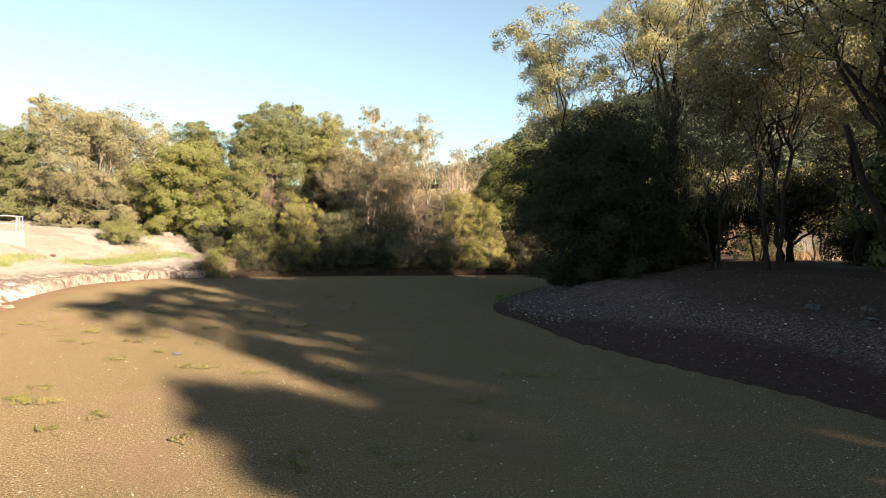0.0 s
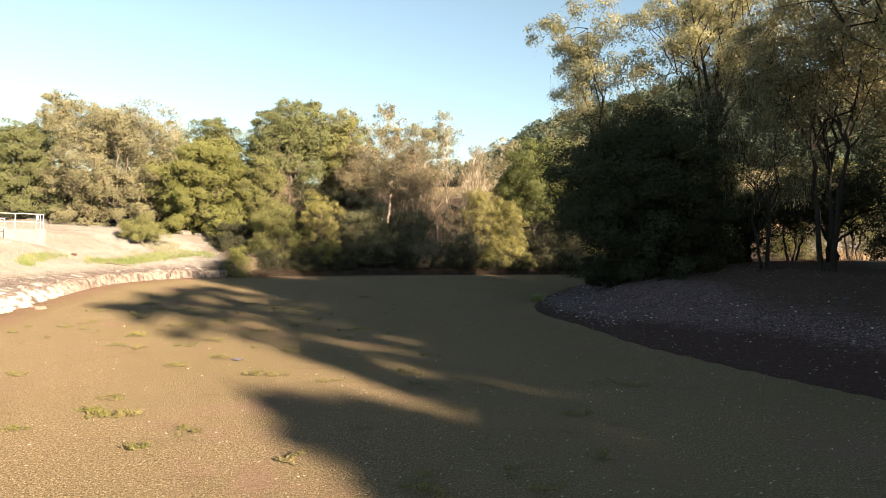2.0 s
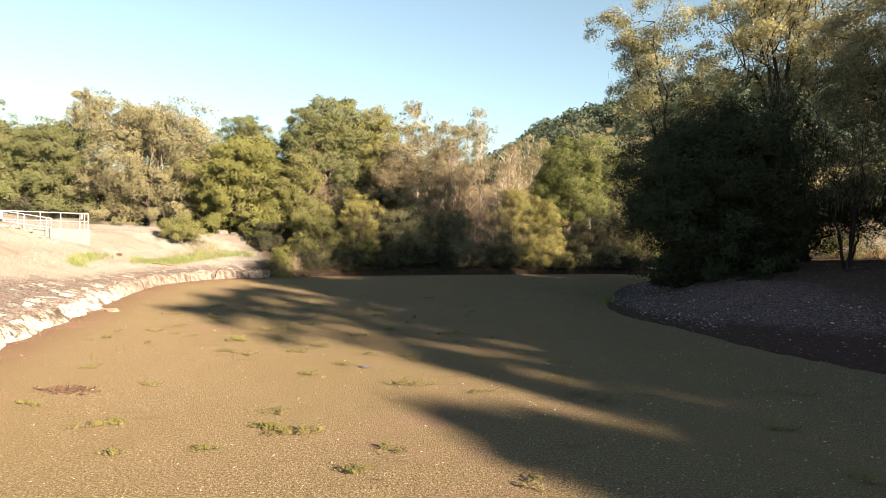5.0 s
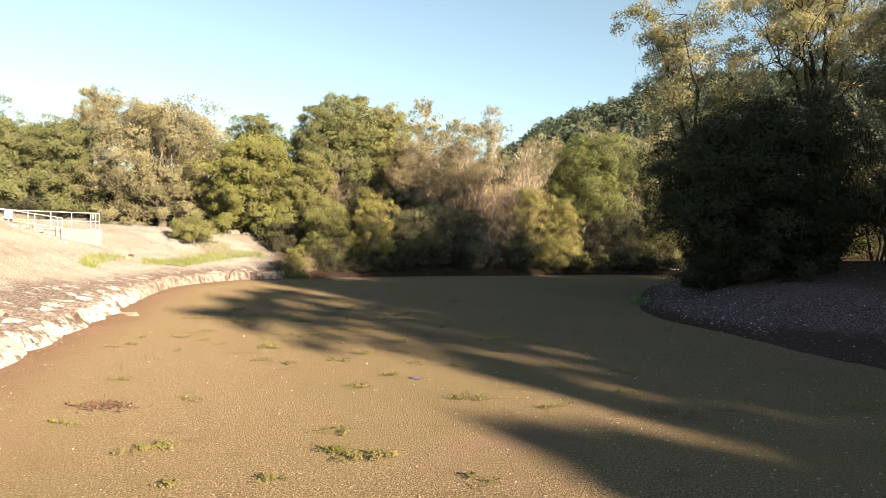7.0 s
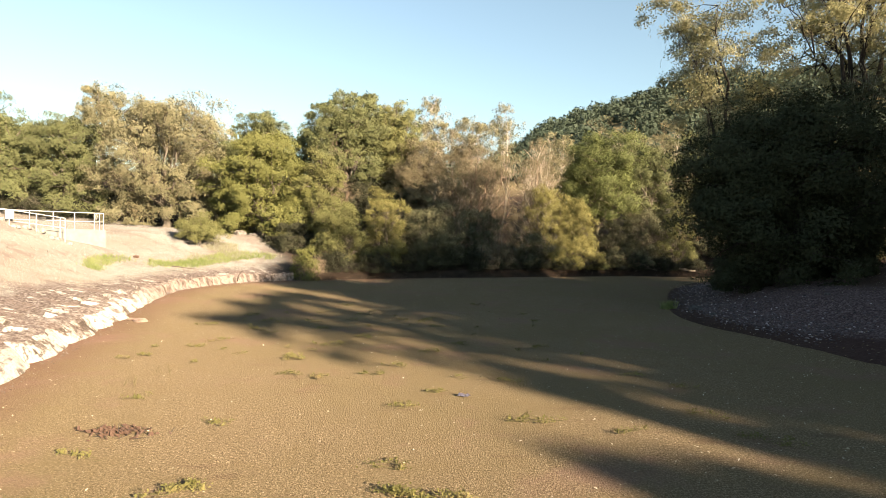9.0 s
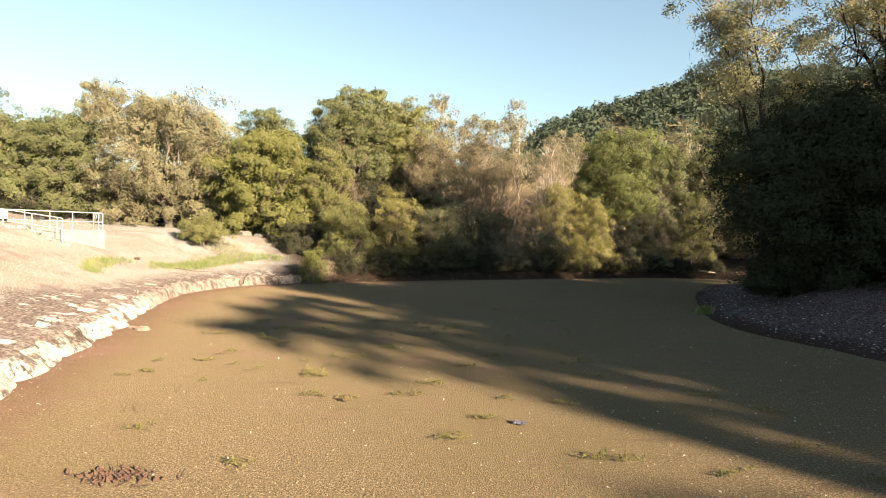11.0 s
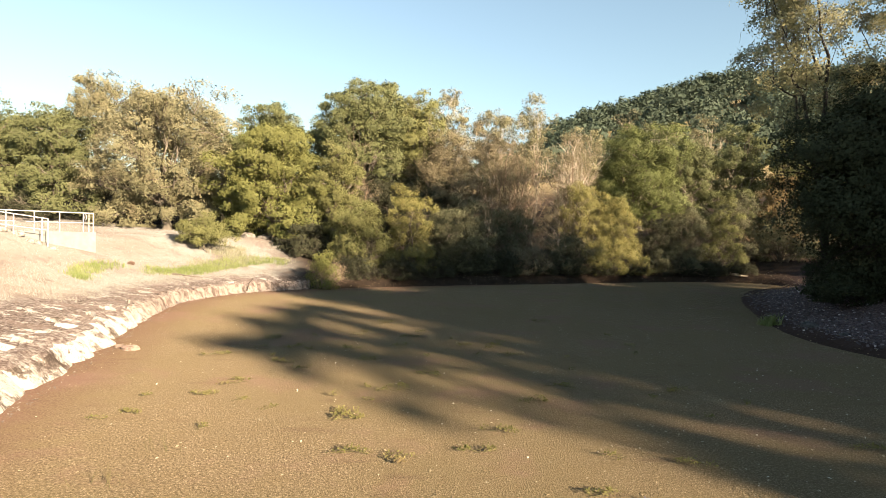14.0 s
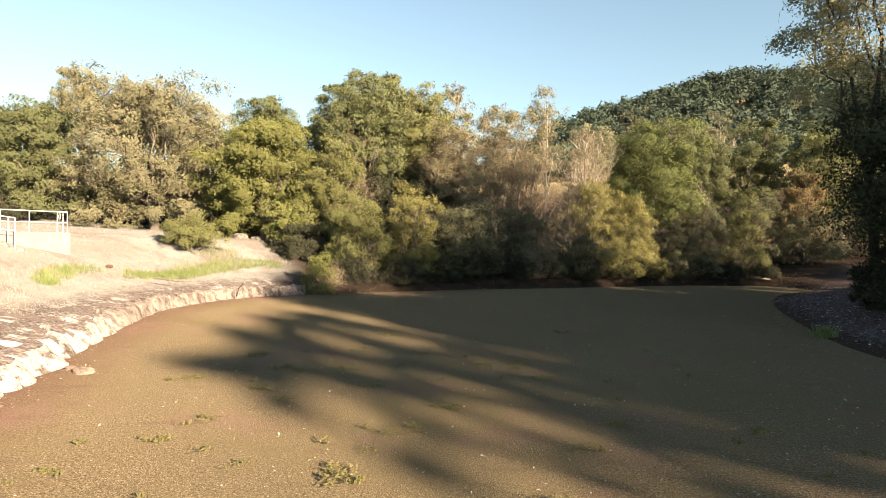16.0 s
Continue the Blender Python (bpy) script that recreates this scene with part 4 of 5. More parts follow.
row_tree(BANK, 2.9, [(2.1, 16.2, 0.7), (2.9, 14.2, 0.8), (3.3, 16.9, 0.8), (2.8, 13.2, 0.6), (2.85, 11.8, 0.4), (2.9, 10.6, 0.35), (3.5, 11.6, 0.3), (3.45, 10.4, 0.25), (3.4, 12.4, 0.3), (3.3, 9.5, 0.35), (2.3, 11.0, 0.3), (2.7, 9.6, 0.45), (2.6, 8.9, 0.6), (2.4, 7.6, 0.9), (3.2, 7.6, 0.8), (3.4, 15.2, 0.6), (3.4, 8.6, 0.5), (2.6, 12.4, 0.26), (3.7, 13.0, 0.28), (3.1, 11.1, 0.25), (2.0, 10.3, 0.3)], 83, 0.2)
row_tree(BANK, 4.9, [(4.7, 17.3, 0.75), (5.0, 15.8, 0.65), (4.9, 14.4, 0.65), (5.2, 13.0, 0.85), (3.85, 11.4, 0.35), (3.9, 10.2, 0.4), (4.6, 10.2, 0.8), (5.3, 11.4, 0.9), (5.0, 9.0, 1.0), (4.0, 8.2, 0.8), (6.0, 14.4, 0.9), (6.2, 12.6, 1.0), (6.2, 10.6, 1.0), (6.6, 9.2, 1.0), (6.8, 13.4, 0.9), (6.8, 11.6, 0.9), (4.6, 11.6, 0.6), (5.6, 12.3, 0.8), (4.4, 9.4, 0.7), (4.7, 12.5, 0.5), (5.3, 14.4, 0.6), (4.1, 12.2, 0.35), (3.9, 12.9, 0.35), (3.6, 13.2, 0.4), (4.2, 11.0, 0.4), (3.7, 9.4, 0.4), (4.0, 14.2, 0.5)], 84, 0.22)
row_tree(LOWOAK, 7.4, [(5.2, 6.4, 1.2), (7.0, 6.4, 1.2), (8.8, 6.4, 1.2), (6.2, 4.4, 1.2), (8.0, 4.4, 1.2), (9.8, 4.6, 1.2)], 187, 0.22)
row_tree(LOWOAK, 3.0, [(1.2, 6.4, 1.0), (2.4, 6.2, 1.0), (3.6, 6.4, 1.0), (4.8, 6.8, 1.1), (6.0, 7.4, 1.2), (1.8, 4.4, 1.2), (3.4, 4.2, 1.2), (5.0, 4.6, 1.3), (6.4, 5.2, 1.3)], 85, 0.24)
for v, seed in ((8.4, 86), (11.2, 186), (13.8, 189)):
    boughs = [(v + dx, z, 1.15) for z, n in ((20.6 if v < 10 else 17.6, 1), (19.4 if v < 10 else 16.6, 3), (17.6 if v < 10 else 16.2, 3), (15.8, 3), (14.0, 3), (12.2, 3), (10.4, 3), (8.6, 3), (6.6, 3)) for dx in ((0,) if n == 1 else (-1.15, 0.1, 1.3))]
    row_tree(BANK, v, [(a, z + (v - 8.4) * 0.08 * (z > 15), r) for a, z, r in boughs], seed, 0.32, 0.22, 260)
tree("bank_oak", BANK, 15.2, 7.6, 15.0, 8.5, L_TALL, M_BARK_DARK, 183, 8200, 0.21, 22, 0.3, 0.3, lobe_size=0.17)
# Unseen oak, added to cut sky light on the shaded water.
tree("bank_oak", BANK, 15.0, 11.2, 14.0, 8.0, L_OAK, M_BARK_DARK, 190, 11000, 0.22, 22, 0.2, 0.3)
tree("bank_oak", BANK, 24.0, 14.0, 11.5, 7.0, L_OAK, M_BARK_DARK, 191, 9000, 0.22, 22, 0.1, 0.3)
tree("bank_oak", LOWOAK, 19.3, -0.8, 10.0, 8.0, L_OAK, M_BARK_DARK, 95, 7000, 0.24, 20, -0.05, 0.26)
tree("bank_oak", LOWOAK, 19.3, 8.2, 16.0, 8.5, L_OAK, M_BARK_DARK, 100, 9000, 0.24, 20, -0.05, 0.26)
tree("bank_oak", LOWOAK, 19.6, 20.5, 6.5, 8.0, L_OAK, M_BARK_DARK, 102, 6500, 0.24, 18, -0.05, 0.26)
tree("bank_oak", LOWOAK, 22.0, 25.6, 6.5, 8.0, L_OAK, M_BARK_DARK, 103, 6500, 0.24, 18, -0.05, 0.26)
tree("bank_oak", LOWOAK, 18.2, 5.0, 6.4, 8.0, L_OAK, M_BARK_DARK, 96, 7000, 0.24, 20, -0.05, 0.26)
tree("bank_oak", BANK, 19.5, 14.6, 14.5, 9.2, L_OAK, M_BARK_DARK, 93, 9500, 0.24, 24, 0.0, 0.3)
tree("bank_oak", BANK, 24.5, 1.0, 12.0, 9.0, L_OAK, M_BARK_DARK, 187, 5200, 0.24, 20, 0.0, 0.3)
tree("bank_oak", BANK, 26.0, 7.0, 12.5, 11.0, L_OAK, M_BARK_DARK, 88, 9500, 0.24, 20, 0.0, 0.3)
tree("bank_oak", BANK, 29.0, 26.0, 10.0, 9.0, L_OAK, M_BARK_DARK, 89, 6400, 0.26, 22, 0.1, 0.36)
tree("bank_oak", BANK, 34.0, 21.0, 11.5, 9.0, L_OAK, M_BARK_DARK, 91, 5600, 0.26, 20, 0.1, 0.36)
tree("bank_oak", BANK, 22.0, 11.5, 17.0, 7.5, L_OAK, M_BARK_DARK, 184, 8500, 0.24, 18, 0.2, 0.34)


def far_wood():
    """The wooded hill: one mass of small crowns."""
    rng = np.random.default_rng(5)
    n = 1500
    x, y = rng.uniform(-30, 260, n), rng.uniform(150, 372, n)
    keep = (x > -0.55 * y - 20) & (x < 0.62 * y + 30)
    x, y = x[keep], y[keep]
    z = land(x, y)
    pts, ways = [], []
    for a, b, c in zip(x, y, z):
        r = rng.uniform(2.6, 6.2)
        m = 120
        u = rng.normal(size=(m, 3))
        u /= np.linalg.norm(u, axis=1)[:, None]
        u[:, 2] = np.abs(u[:, 2]) * 1.1 + 0.1
        ways.append(u)
        pts.append(np.array([a, b, c + r * 0.35]) + u * r * rng.uniform(0.55, 1.05, (m, 1)))
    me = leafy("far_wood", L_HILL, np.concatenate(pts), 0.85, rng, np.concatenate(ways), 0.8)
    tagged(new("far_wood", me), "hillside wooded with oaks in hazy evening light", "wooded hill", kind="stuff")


far_wood()

# ---- platform, railing and sign on the left bank ----


def box(cx, cy, cz, sx, sy, sz, bevel=0.02):
    bm = bmesh.new()
    bmesh.ops.create_cube(bm, size=1, matrix=Matrix.Translation((cx, cy, cz)) @ Matrix.Diagonal((sx, sy, sz, 1)))
    bmesh.ops.bevel(bm, geom=bm.edges[:], offset=bevel, segments=2, affect="EDGES")
    return bm


def bm_mesh(name, bm, mat, smooth_faces=False):
    me = bpy.data.meshes.new(name)
    bm.to_mesh(me)
    bm.free()
    for p in me.polygons:
        p.use_smooth = smooth_faces
    me.materials.append(mat)
    return me


def pipe(name, a, b, r, parent, label=""):
    v, q = tube(np.linspace(a, b, 3), [r] * 3, 10)
    return part(name, mesh_np(name, v, q, M_RAIL, True), parent, label)


# local x runs along the front of the platform towards the camera's left, local y back from the pond
PLAT = pose(-28.25, 39.9, 0, 0, 0, math.degrees(math.atan2(-0.76, -0.65)))
platform = thing("concrete_platform", "low pale concrete platform set into the dry bank", "platform", 0, 0, 0)
platform.matrix_basis = PLAT
part("front_wall", bm_mesh("front_wall", box(2.6, -0.12, 2.5, 5.2, 0.24, 1.5), M_CONCRETE), platform)
part("side_wall", bm_mesh("side_wall", box(0.12, -1.7, 2.5, 0.24, 2.9, 1.5), M_CONCRETE), platform)
part("slab", bm_mesh("slab", box(2.75, -1.7, 3.13, 4.96, 2.88, 0.2), M_CONCRETE), platform)
part("stub_wall", bm_mesh("stub_wall", box(5.75, 0.3, 2.95, 0.9, 0.25, 0.9), M_CONCRETE), platform)

railing = thing("railing", "pale galvanised pipe railing round the platform", "railing", 0, 0, 0)
railing.matrix_basis = PLAT
DECK = 3.24
for px in (0.1, 1.65, 2.75, 3.9, 4.7, 5.9):
    pipe("post", (px, -0.12, DECK - 0.02), (px, -0.12, DECK + 1.0), 0.02, railing)
for py in (-0.75, -1.6):
    pipe("post", (0.1, py, DECK - 0.02), (0.1, py, DECK + 1.0), 0.02, railing)
pipe("top_rail", (0.1, -0.12, DECK + 1.0), (6.6, -0.12, DECK + 1.0), 0.024, railing)
pipe("middle_rail", (0.1, -0.12, DECK + 0.48), (6.6, -0.12, DECK + 0.48), 0.018, railing)
pipe("top_rail", (0.1, -0.12, DECK + 1.0), (0.1, -1.6, DECK + 1.0), 0.024, railing)
pipe("middle_rail", (0.1, -0.12, DECK + 0.48), (0.1, -1.6, DECK + 0.48), 0.018, railing)
hoop = [(0.1, -1.25 + 0.12 * math.cos(a), DECK + 0.8 + 0.16 * math.sin(a)) for a in np.linspace(0, 2 * math.pi, 13)]
part("hoop", mesh_np("hoop", *tube(hoop, [0.016] * 13, 6), M_RAIL, True), railing)

stair_rail = thing("stair_rail", "sloping pipe handrail beside the concrete platform", "handrail", 0, 0, 0)
stair_rail.matrix_basis = PLAT
pipe("handrail", (5.6, 0.75, 4.3), (2.4, 0.75, 3.86), 0.023, stair_rail)
pipe("lower_rail", (5.6, 0.75, 3.72), (2.4, 0.75, 3.30), 0.018, stair_rail)
pipe("post", (3.8, 0.75, 2.0), (3.8, 0.75, 4.05), 0.02, stair_rail)
pipe("post", (2.65, 0.75, 1.9), (2.65, 0.75, 3.89), 0.02, stair_rail)
pipe("post", (2.4, 0.75, 1.9), (2.4, 0.75, 3.86), 0.02, stair_rail)
pipe("post", (5.6, 0.75, 2.4), (5.6, 0.75, 4.3), 0.02, stair_rail)

sign = thing("sign", "small white sign on a thin metal post", "sign", 0, 0, 0)
sign.matrix_basis = PLAT @ pose(5.15, 1.25, 0)
pipe("post", (0, 0, 2.0), (0, 0, 4.15), 0.022, sign)
part("panel", bm_mesh("panel", box(0, 0.035, 3.95, 0.36, 0.03, 0.42, 0.008), M_SIGN), sign, "plain white square panel")

# ---- rock ledge along the left shore ----


def rock_mesh(name, seed, sx, sy, sz, mat, rough=0.25, sub=2):
    bm = bmesh.new()
    bmesh.ops.create_icosphere(bm, subdivisions=sub, radius=1)
    off = Vector((seed * 3.1, seed * 1.7, seed * 0.9))
    for v in bm.verts:
        c = v.co.copy()
        m = max(abs(c.x), abs(c.y), abs(c.z))
        c = c.lerp(c / m, 0.55)
        c *= 1 + rough * noise.noise(c * 1.3 + off) + rough * 0.5 * noise.noise(c * 3.2 + off)
        v.co = Vector((c.x * sx, c.y * sy, c.z * sz))
    return bm_mesh(name, bm, mat, False)


def build_ledge():
    """Bedrock edge: blocks that meet at cracks, a rough upright face and a top that runs into the shelf."""
    root = thing("rock_ledge", "pale weathered bedrock ledge with dark streaks along the shore", "rock ledge", 0, 0, 0)
    line = SHORELINE[(SHORELINE[:, 0] < -12) & (SHORELINE[:, 1] > 3) & (SHORELINE[:, 1] < 45.2)]
    line = line[np.argsort(line[:, 1])]
    seg = np.r_[0, np.cumsum(np.linalg.norm(np.diff(line, axis=0), axis=1))]
    rng = np.random.default_rng(9)
    inland = np.array([-0.12, -0.06, -0.02, 0.02, 0.06, 0.10, 0.15, 0.22, 0.34, 0.42, 0.5, 0.6, 0.7, 0.82, 0.95, 1.1, 1.25, 1.42, 1.6])
    rise = np.array([-0.25, -0.05, 0.12, 0.32, 0.52, 0.70, 0.84, 0.94, 1.0, 1.0, 1.0, 1.0, 1.0, 1.0, 1.0, 1.0, 1.0, 1.0, 0.9])
    s = 0.0
    while s < seg[-1] - 0.5:
        near = float(np.interp(np.interp(s, seg, line[:, 1]), [28, 33], [1, 0]))
        ln = rng.uniform(1.3, 2.8) if near > 0.5 else rng.uniform(0.5, 1.1)
        ss = np.linspace(max(s - 0.07, 0), min(s + ln + 0.07, seg[-1]), max(6, int(ln / 0.11)))
        x, y = np.interp(ss, seg, line[:, 0]), np.interp(ss, seg, line[:, 1])
        tx, ty = np.gradient(x), np.gradient(y)
        tl = np.hypot(tx, ty)
        nx, ny = -ty / tl, tx / tl
        v = []
        for i in range(len(ss)):
            e = min(i, len(ss) - 1 - i) / 2.0
            ends = 0.17 * max(0.0, 1 - e) ** 2
            bulge = math.sin(math.pi * i / (len(ss) - 1)) ** 0.6
            push = 0.02 + 0.11 * noise.noise(Vector((ss[i] * 0.75, 11.0, 0.0))) + (0.22 * near + 0.04) * bulge
            for j in range(len(inland)):
                q = Vector((ss[i] * 0.9, inland[j] * 2.0, rise[j] * 0.5))
                rough = 0.14 * noise.noise(q * 1.1) + 0.05 * noise.noise(Vector((ss[i] * 3.4, 3.0, rise[j] * 0.6))) + 0.045 * noise.noise(q * 6.0)
                d = inland[j] * (1 + 0.9 * near) + ends - push * (1 if j < 11 else 0.3) - rough * (1.0 if 1 < j < 10 else 0.3)
                px, py = x[i] + nx[i] * d, y[i] + ny[i] * d
                v.append((px, py, rise[j]))
        v = np.array(v)
        top = np.maximum(land(v[:, 0] - 0.45, v[:, 1]), 0.36) + 0.045
        bump = np.array([0.07 * noise.noise(Vector((p[0] * 1.7, p[1] * 1.7, 7.0))) + 0.03 * noise.noise(Vector((p[0] * 6, p[1] * 6, 2.0))) for p in v])
        z = np.where(v[:, 2] > 0, v[:, 2] * (top + bump), v[:, 2])
        edge = np.tile(inland, len(ss)) + 0.16 * np.array([noise.noise(Vector((p[0] * 1.9, p[1] * 1.9, 4.0))) for p in v])
        reach = np.repeat(np.array([0.43 + 0.25 * noise.noise(Vector((q * 0.5, 8.0, 0))) for q in ss]) + 0.16 * (y < 27), len(inland))
        z = np.where(edge > reach, np.maximum(land(v[:, 0], v[:, 1]) - 0.16 - 0.3 * (edge - reach), 0.02), z)
        v[:, 2] = z
        m, n = len(inland), len(ss)
        i = (np.arange(n - 1)[:, None] * m + np.arange(m - 1)[None]).ravel()
        part("bedrock_block", mesh_np("bedrock_block", v, np.stack([i, i + 1, i + m + 1, i + m], 1), M_ROCK), root)
        s += ln


build_ledge()

# ---- loose rocks, sticks and debris ----


def boulder(name, label, x, y, s, seed, mat, z=None):
    ob = new(name, rock_mesh(name, seed, s, s * 0.75, s * 0.5, mat, 0.3))
    ob.matrix_basis = pose(x, y, (ground_z(x, y) if z is None else z) + s * 0.12, 0, 0, seed * 47)
    return tagged(ob, label, "rock")


boulder("boulder", "pale rock standing out of the duckweed", -18.45, 25.1, 0.27, 3, M_TAN_ROCK, -0.05)
boulder("boulder", "small pale rock beside another in the duckweed", -18.95, 25.4, 0.13, 4, M_TAN_ROCK, 0.0)
for i, (x, y, s) in enumerate([(11.5, 18.3, 0.24), (11.7, 16.2, 0.2), (11.3, 20.3, 0.14), (9.2, 22.0, 0.14), (3.8, 30.8, 0.3), (3.6, 28.6, 0.16), (7.6, 27.5, 0.13), (12.6, 17.4, 0.2), (10.2, 15.2, 0.15)]):
    boulder("boulder", "dark grey stone lying on the shaded gravel shore", x, y, s, 30 + i, M_STONE)


for i, (x, y, s) in enumerate([(-24.3, 52.0, 0.7), (-23.3, 52.6, 0.5), (-25.2, 53.0, 0.45)]):
    boulder("boulder", "weathered grey boulder under the trees on the bank", x, y, s * 0.85, 60 + i, M_GREY_ROCK)
boulder("stump", "small dark rotten stump on the dry slope", -26.6, 40.3, 0.22, 71, M_DEBRIS)


for i, (u, w, r) in enumerate([(3.6, 0.55, 0.32), (4.3, 0.95, 0.26), (5.1, 0.7, 0.36), (2.7, 0.6, 0.22), (3.2, 1.0, 0.2), (4.9, 1.4, 0.22), (2.2, 0.9, 0.18)]):
    q = PLAT @ Vector((u, w, 0))
    boulder("boulder", "pale broken stone lying below the concrete platform", q.x, q.y, r, 80 + i, M_PALE_STONE)


def branch(name, label, points, r, mat, seed):
    rng = np.random.default_rng(seed)
    p = np.array(points, float)
    s = np.linspace(0, len(p) - 1, len(p) * 4)
    path = np.stack([np.interp(s, np.arange(len(p)), p[:, i]) for i in range(3)], 1) + rng.normal(0, 0.02, (len(s), 3))
    ob = new(name, mesh_np(name, *tube(path, np.linspace(r, r * 0.3, len(s)), 7), mat, True))
    return tagged(ob, label, "branch")


branch("fallen_branch", "arched pale dead branch at the far waterline", [(18.6, 57.2, 0.0), (19.2, 57.2, 0.5), (20.2, 57.2, 0.55), (21.0, 57.2, 0.1)], 0.06, M_DEAD, 1)
branch("fallen_branch", "pale dead branch lying on the far bank", [(18.0, 60.2, 1.0), (19.2, 60.0, 1.15), (20.6, 60.3, 1.25)], 0.07, M_DEAD, 2)
branch("fallen_branch", "pale log end on the far muddy shore", [(14.2, 59.2, 0.7), (15.4, 58.6, 0.5), (16.2, 58.2, 0.3)], 0.16, M_DEAD, 3)
branch("fallen_branch", "thin dead stick leaning up on the rocky shore", [(-20.9, 41.9, 0.1), (-20.8, 41.8, 0.5), (-20.6, 41.9, 0.8)], 0.035, M_BARK_DARK, 4)
branch("fallen_branch", "grey stick lying on the rock shelf", [(-24.0, 39.5, 1.15), (-23.0, 39.8, 1.02), (-22.4, 40.3, 0.95)], 0.04, M_BARK, 5)
for i, (x, y) in enumerate([(9.5, 33), (12.5, 28), (8.5, 29.5)]):
    branch("fallen_branch", "dark dead stick lying on the shaded bank", [(x, y, ground_z(x, y) + 0.05), (x + 1.0, y + 0.4, ground_z(x + 1, y + 0.4) + 0.1), (x + 2.0, y + 1.0, ground_z(x + 2, y + 1) + 0.08)], 0.04, M_BARK_DARK, 6 + i)

# ---- water weed and floating things ----


def water_weed(x, y, length, seed, turn, lush=1.0):
    """A trailing strand of water primrose: floating stems with upright leaves."""
    rng = np.random.default_rng(seed)
    root = thing("water_weed", "trailing clump of green water primrose on the duckweed", "water plant", x, y, 0.0, "water weeds on the pond", turn)
    n_stem = int(1.2 + lush)
    pts = []
    for k in range(n_stem):
        a = np.array([-length / 2 * rng.uniform(0.5, 1), rng.normal(0, 0.12 * lush), 0.02])
        b = np.array([length / 2 * rng.uniform(0.3, 1), rng.normal(0, 0.16 * lush), 0.03])
        p = bent(a, b, rng, 0.0, 8)
        p[:, 2] = np.abs(p[:, 2]) + 0.012
        part("stem", mesh_np("stem", *tube(p, [0.0035] * 8, 4), M_STEM, True), root)
        m = int(14 + length * 62 * lush)
        knots = rng.uniform(0, 7, int(3 + length * 3.5))
        s = np.clip(knots[rng.integers(0, len(knots), m)] + rng.normal(0, 0.28, m), 0, 7)
        q = np.stack([np.interp(s, np.arange(8), p[:, i]) for i in range(3)], 1) + rng.normal(0, 0.042, (m, 3)) * np.array([1, 1, 0.3])
        q[:, 2] = np.abs(q[:, 2]) + 0.02 + rng.uniform(0, 0.045, m) * (rng.uniform(size=m) < 0.6)
        pts.append(q)
    part("leaves", mesh_np("leaves", *leaves(np.concatenate(pts), 0.021, rng, -0.3, 0.55), M_WEED), root)


LUSH = [(-8.1, 11.4, 0.8), (-7.6, 11.3, 1.0), (-10.9, 11.4, 0.8), (-2.1, 8.5, 0.7), (-11.4, 19.1, 0.8)]
PLAIN = [(-8.8, 10.3, 0.5), (-6.0, 10.3, 0.5), (-5.9, 14.4, 1.5), (-10.7, 21.2, 1.1), (-6.3, 9.6, 0.7), (-4.0, 9.3, 0.4), (-0.9, 8.9, 0.4), (0.6, 11.8, 0.7), (2.1, 14.3, 1.6), (-14.3, 21.6, 0.7),
         (-15.3, 19.3, 0.5), (-8.0, 20.4, 0.6), (-9.1, 26.6, 0.7)]
THIN = [(-10.0, 10.1), (-8.3, 15.2), (-4.4, 14.0), (-7.7, 16.2), (-9.2, 17.7), (-11.1, 17.5), (-10.4, 17.4), (-2.7, 14.9), (-2.5, 13.7), (-2.0, 13.4), (-14.5, 20.6), (-15.8, 24.5), (-11.7, 24.3), (-11.4, 13.9),
        (-8.3, 12.3), (-8.8, 18.6), (-6.1, 17.3), (-12.7, 12.3), (-0.4, 8.5), (0.5, 9.7), (-2.3, 17.1), (-13.8, 23.8), (-12.4, 25.7), (-10.9, 27.8), (-7.2, 21.7), (-10.1, 22.6), (-15.2, 27.2), (-4.8, 21.5), (-7.9, 25.2),
        (-14.0, 25.7), (-13.5, 15.2), (-3.1, 18.0), (-8.2, 26.6), (-12.0, 31.0), (-6.0, 32.0)]
for i, (x, y, ln) in enumerate(LUSH):
    water_weed(x, y, ln, 200 + i, (i * 37) % 50 - 15, 1.9)
for i, (x, y, ln) in enumerate(PLAIN):
    water_weed(x, y, ln, 230 + i, (i * 37) % 40 - 22, 1.0)
for i, (x, y) in enumerate(THIN):
    water_weed(x, y, 0.35 + 0.03 * (i * 7 % 10) + 0.012 * y, 300 + i, (i * 53) % 60 - 30, 0.8)

R = np.random.default_rng(61)
for i in range(34):
    water_weed(R.uniform(-16.0, -3.5), R.uniform(17.5, 29.0), R.uniform(0.2, 0.5), 400 + i, R.uniform(-30, 30), 0.7)


def reed_tuft(x, y, n, h, seed):
    """A few thin reed blades standing in the mat."""
    rng = np.random.default_rng(seed)
    root = thing("reed_tuft", "few thin pale reed blades standing in the duckweed", "reeds", x, y, 0.0)
    for i in range(n):
        b = np.array([rng.normal(0, 0.16), rng.normal(0, 0.05), -0.03])
        tip = b + np.array([rng.normal(0, 0.07), rng.normal(0, 0.05), h * rng.uniform(0.6, 1.15)])
        part("blade", mesh_np("blade", *tube(bent(b, tip, rng, 0.0, 5), [0.0035, 0.003, 0.0025, 0.002, 0.001], 4), M_STEM, True), root)


for i, (x, y, n, h) in enumerate([(-14.05, 16.25, 9, 0.3), (-13.9, 17.5, 8, 0.24), (-5.95, 16.95, 8, 0.22)]):
    reed_tuft(x, y, n, h, 500 + i)


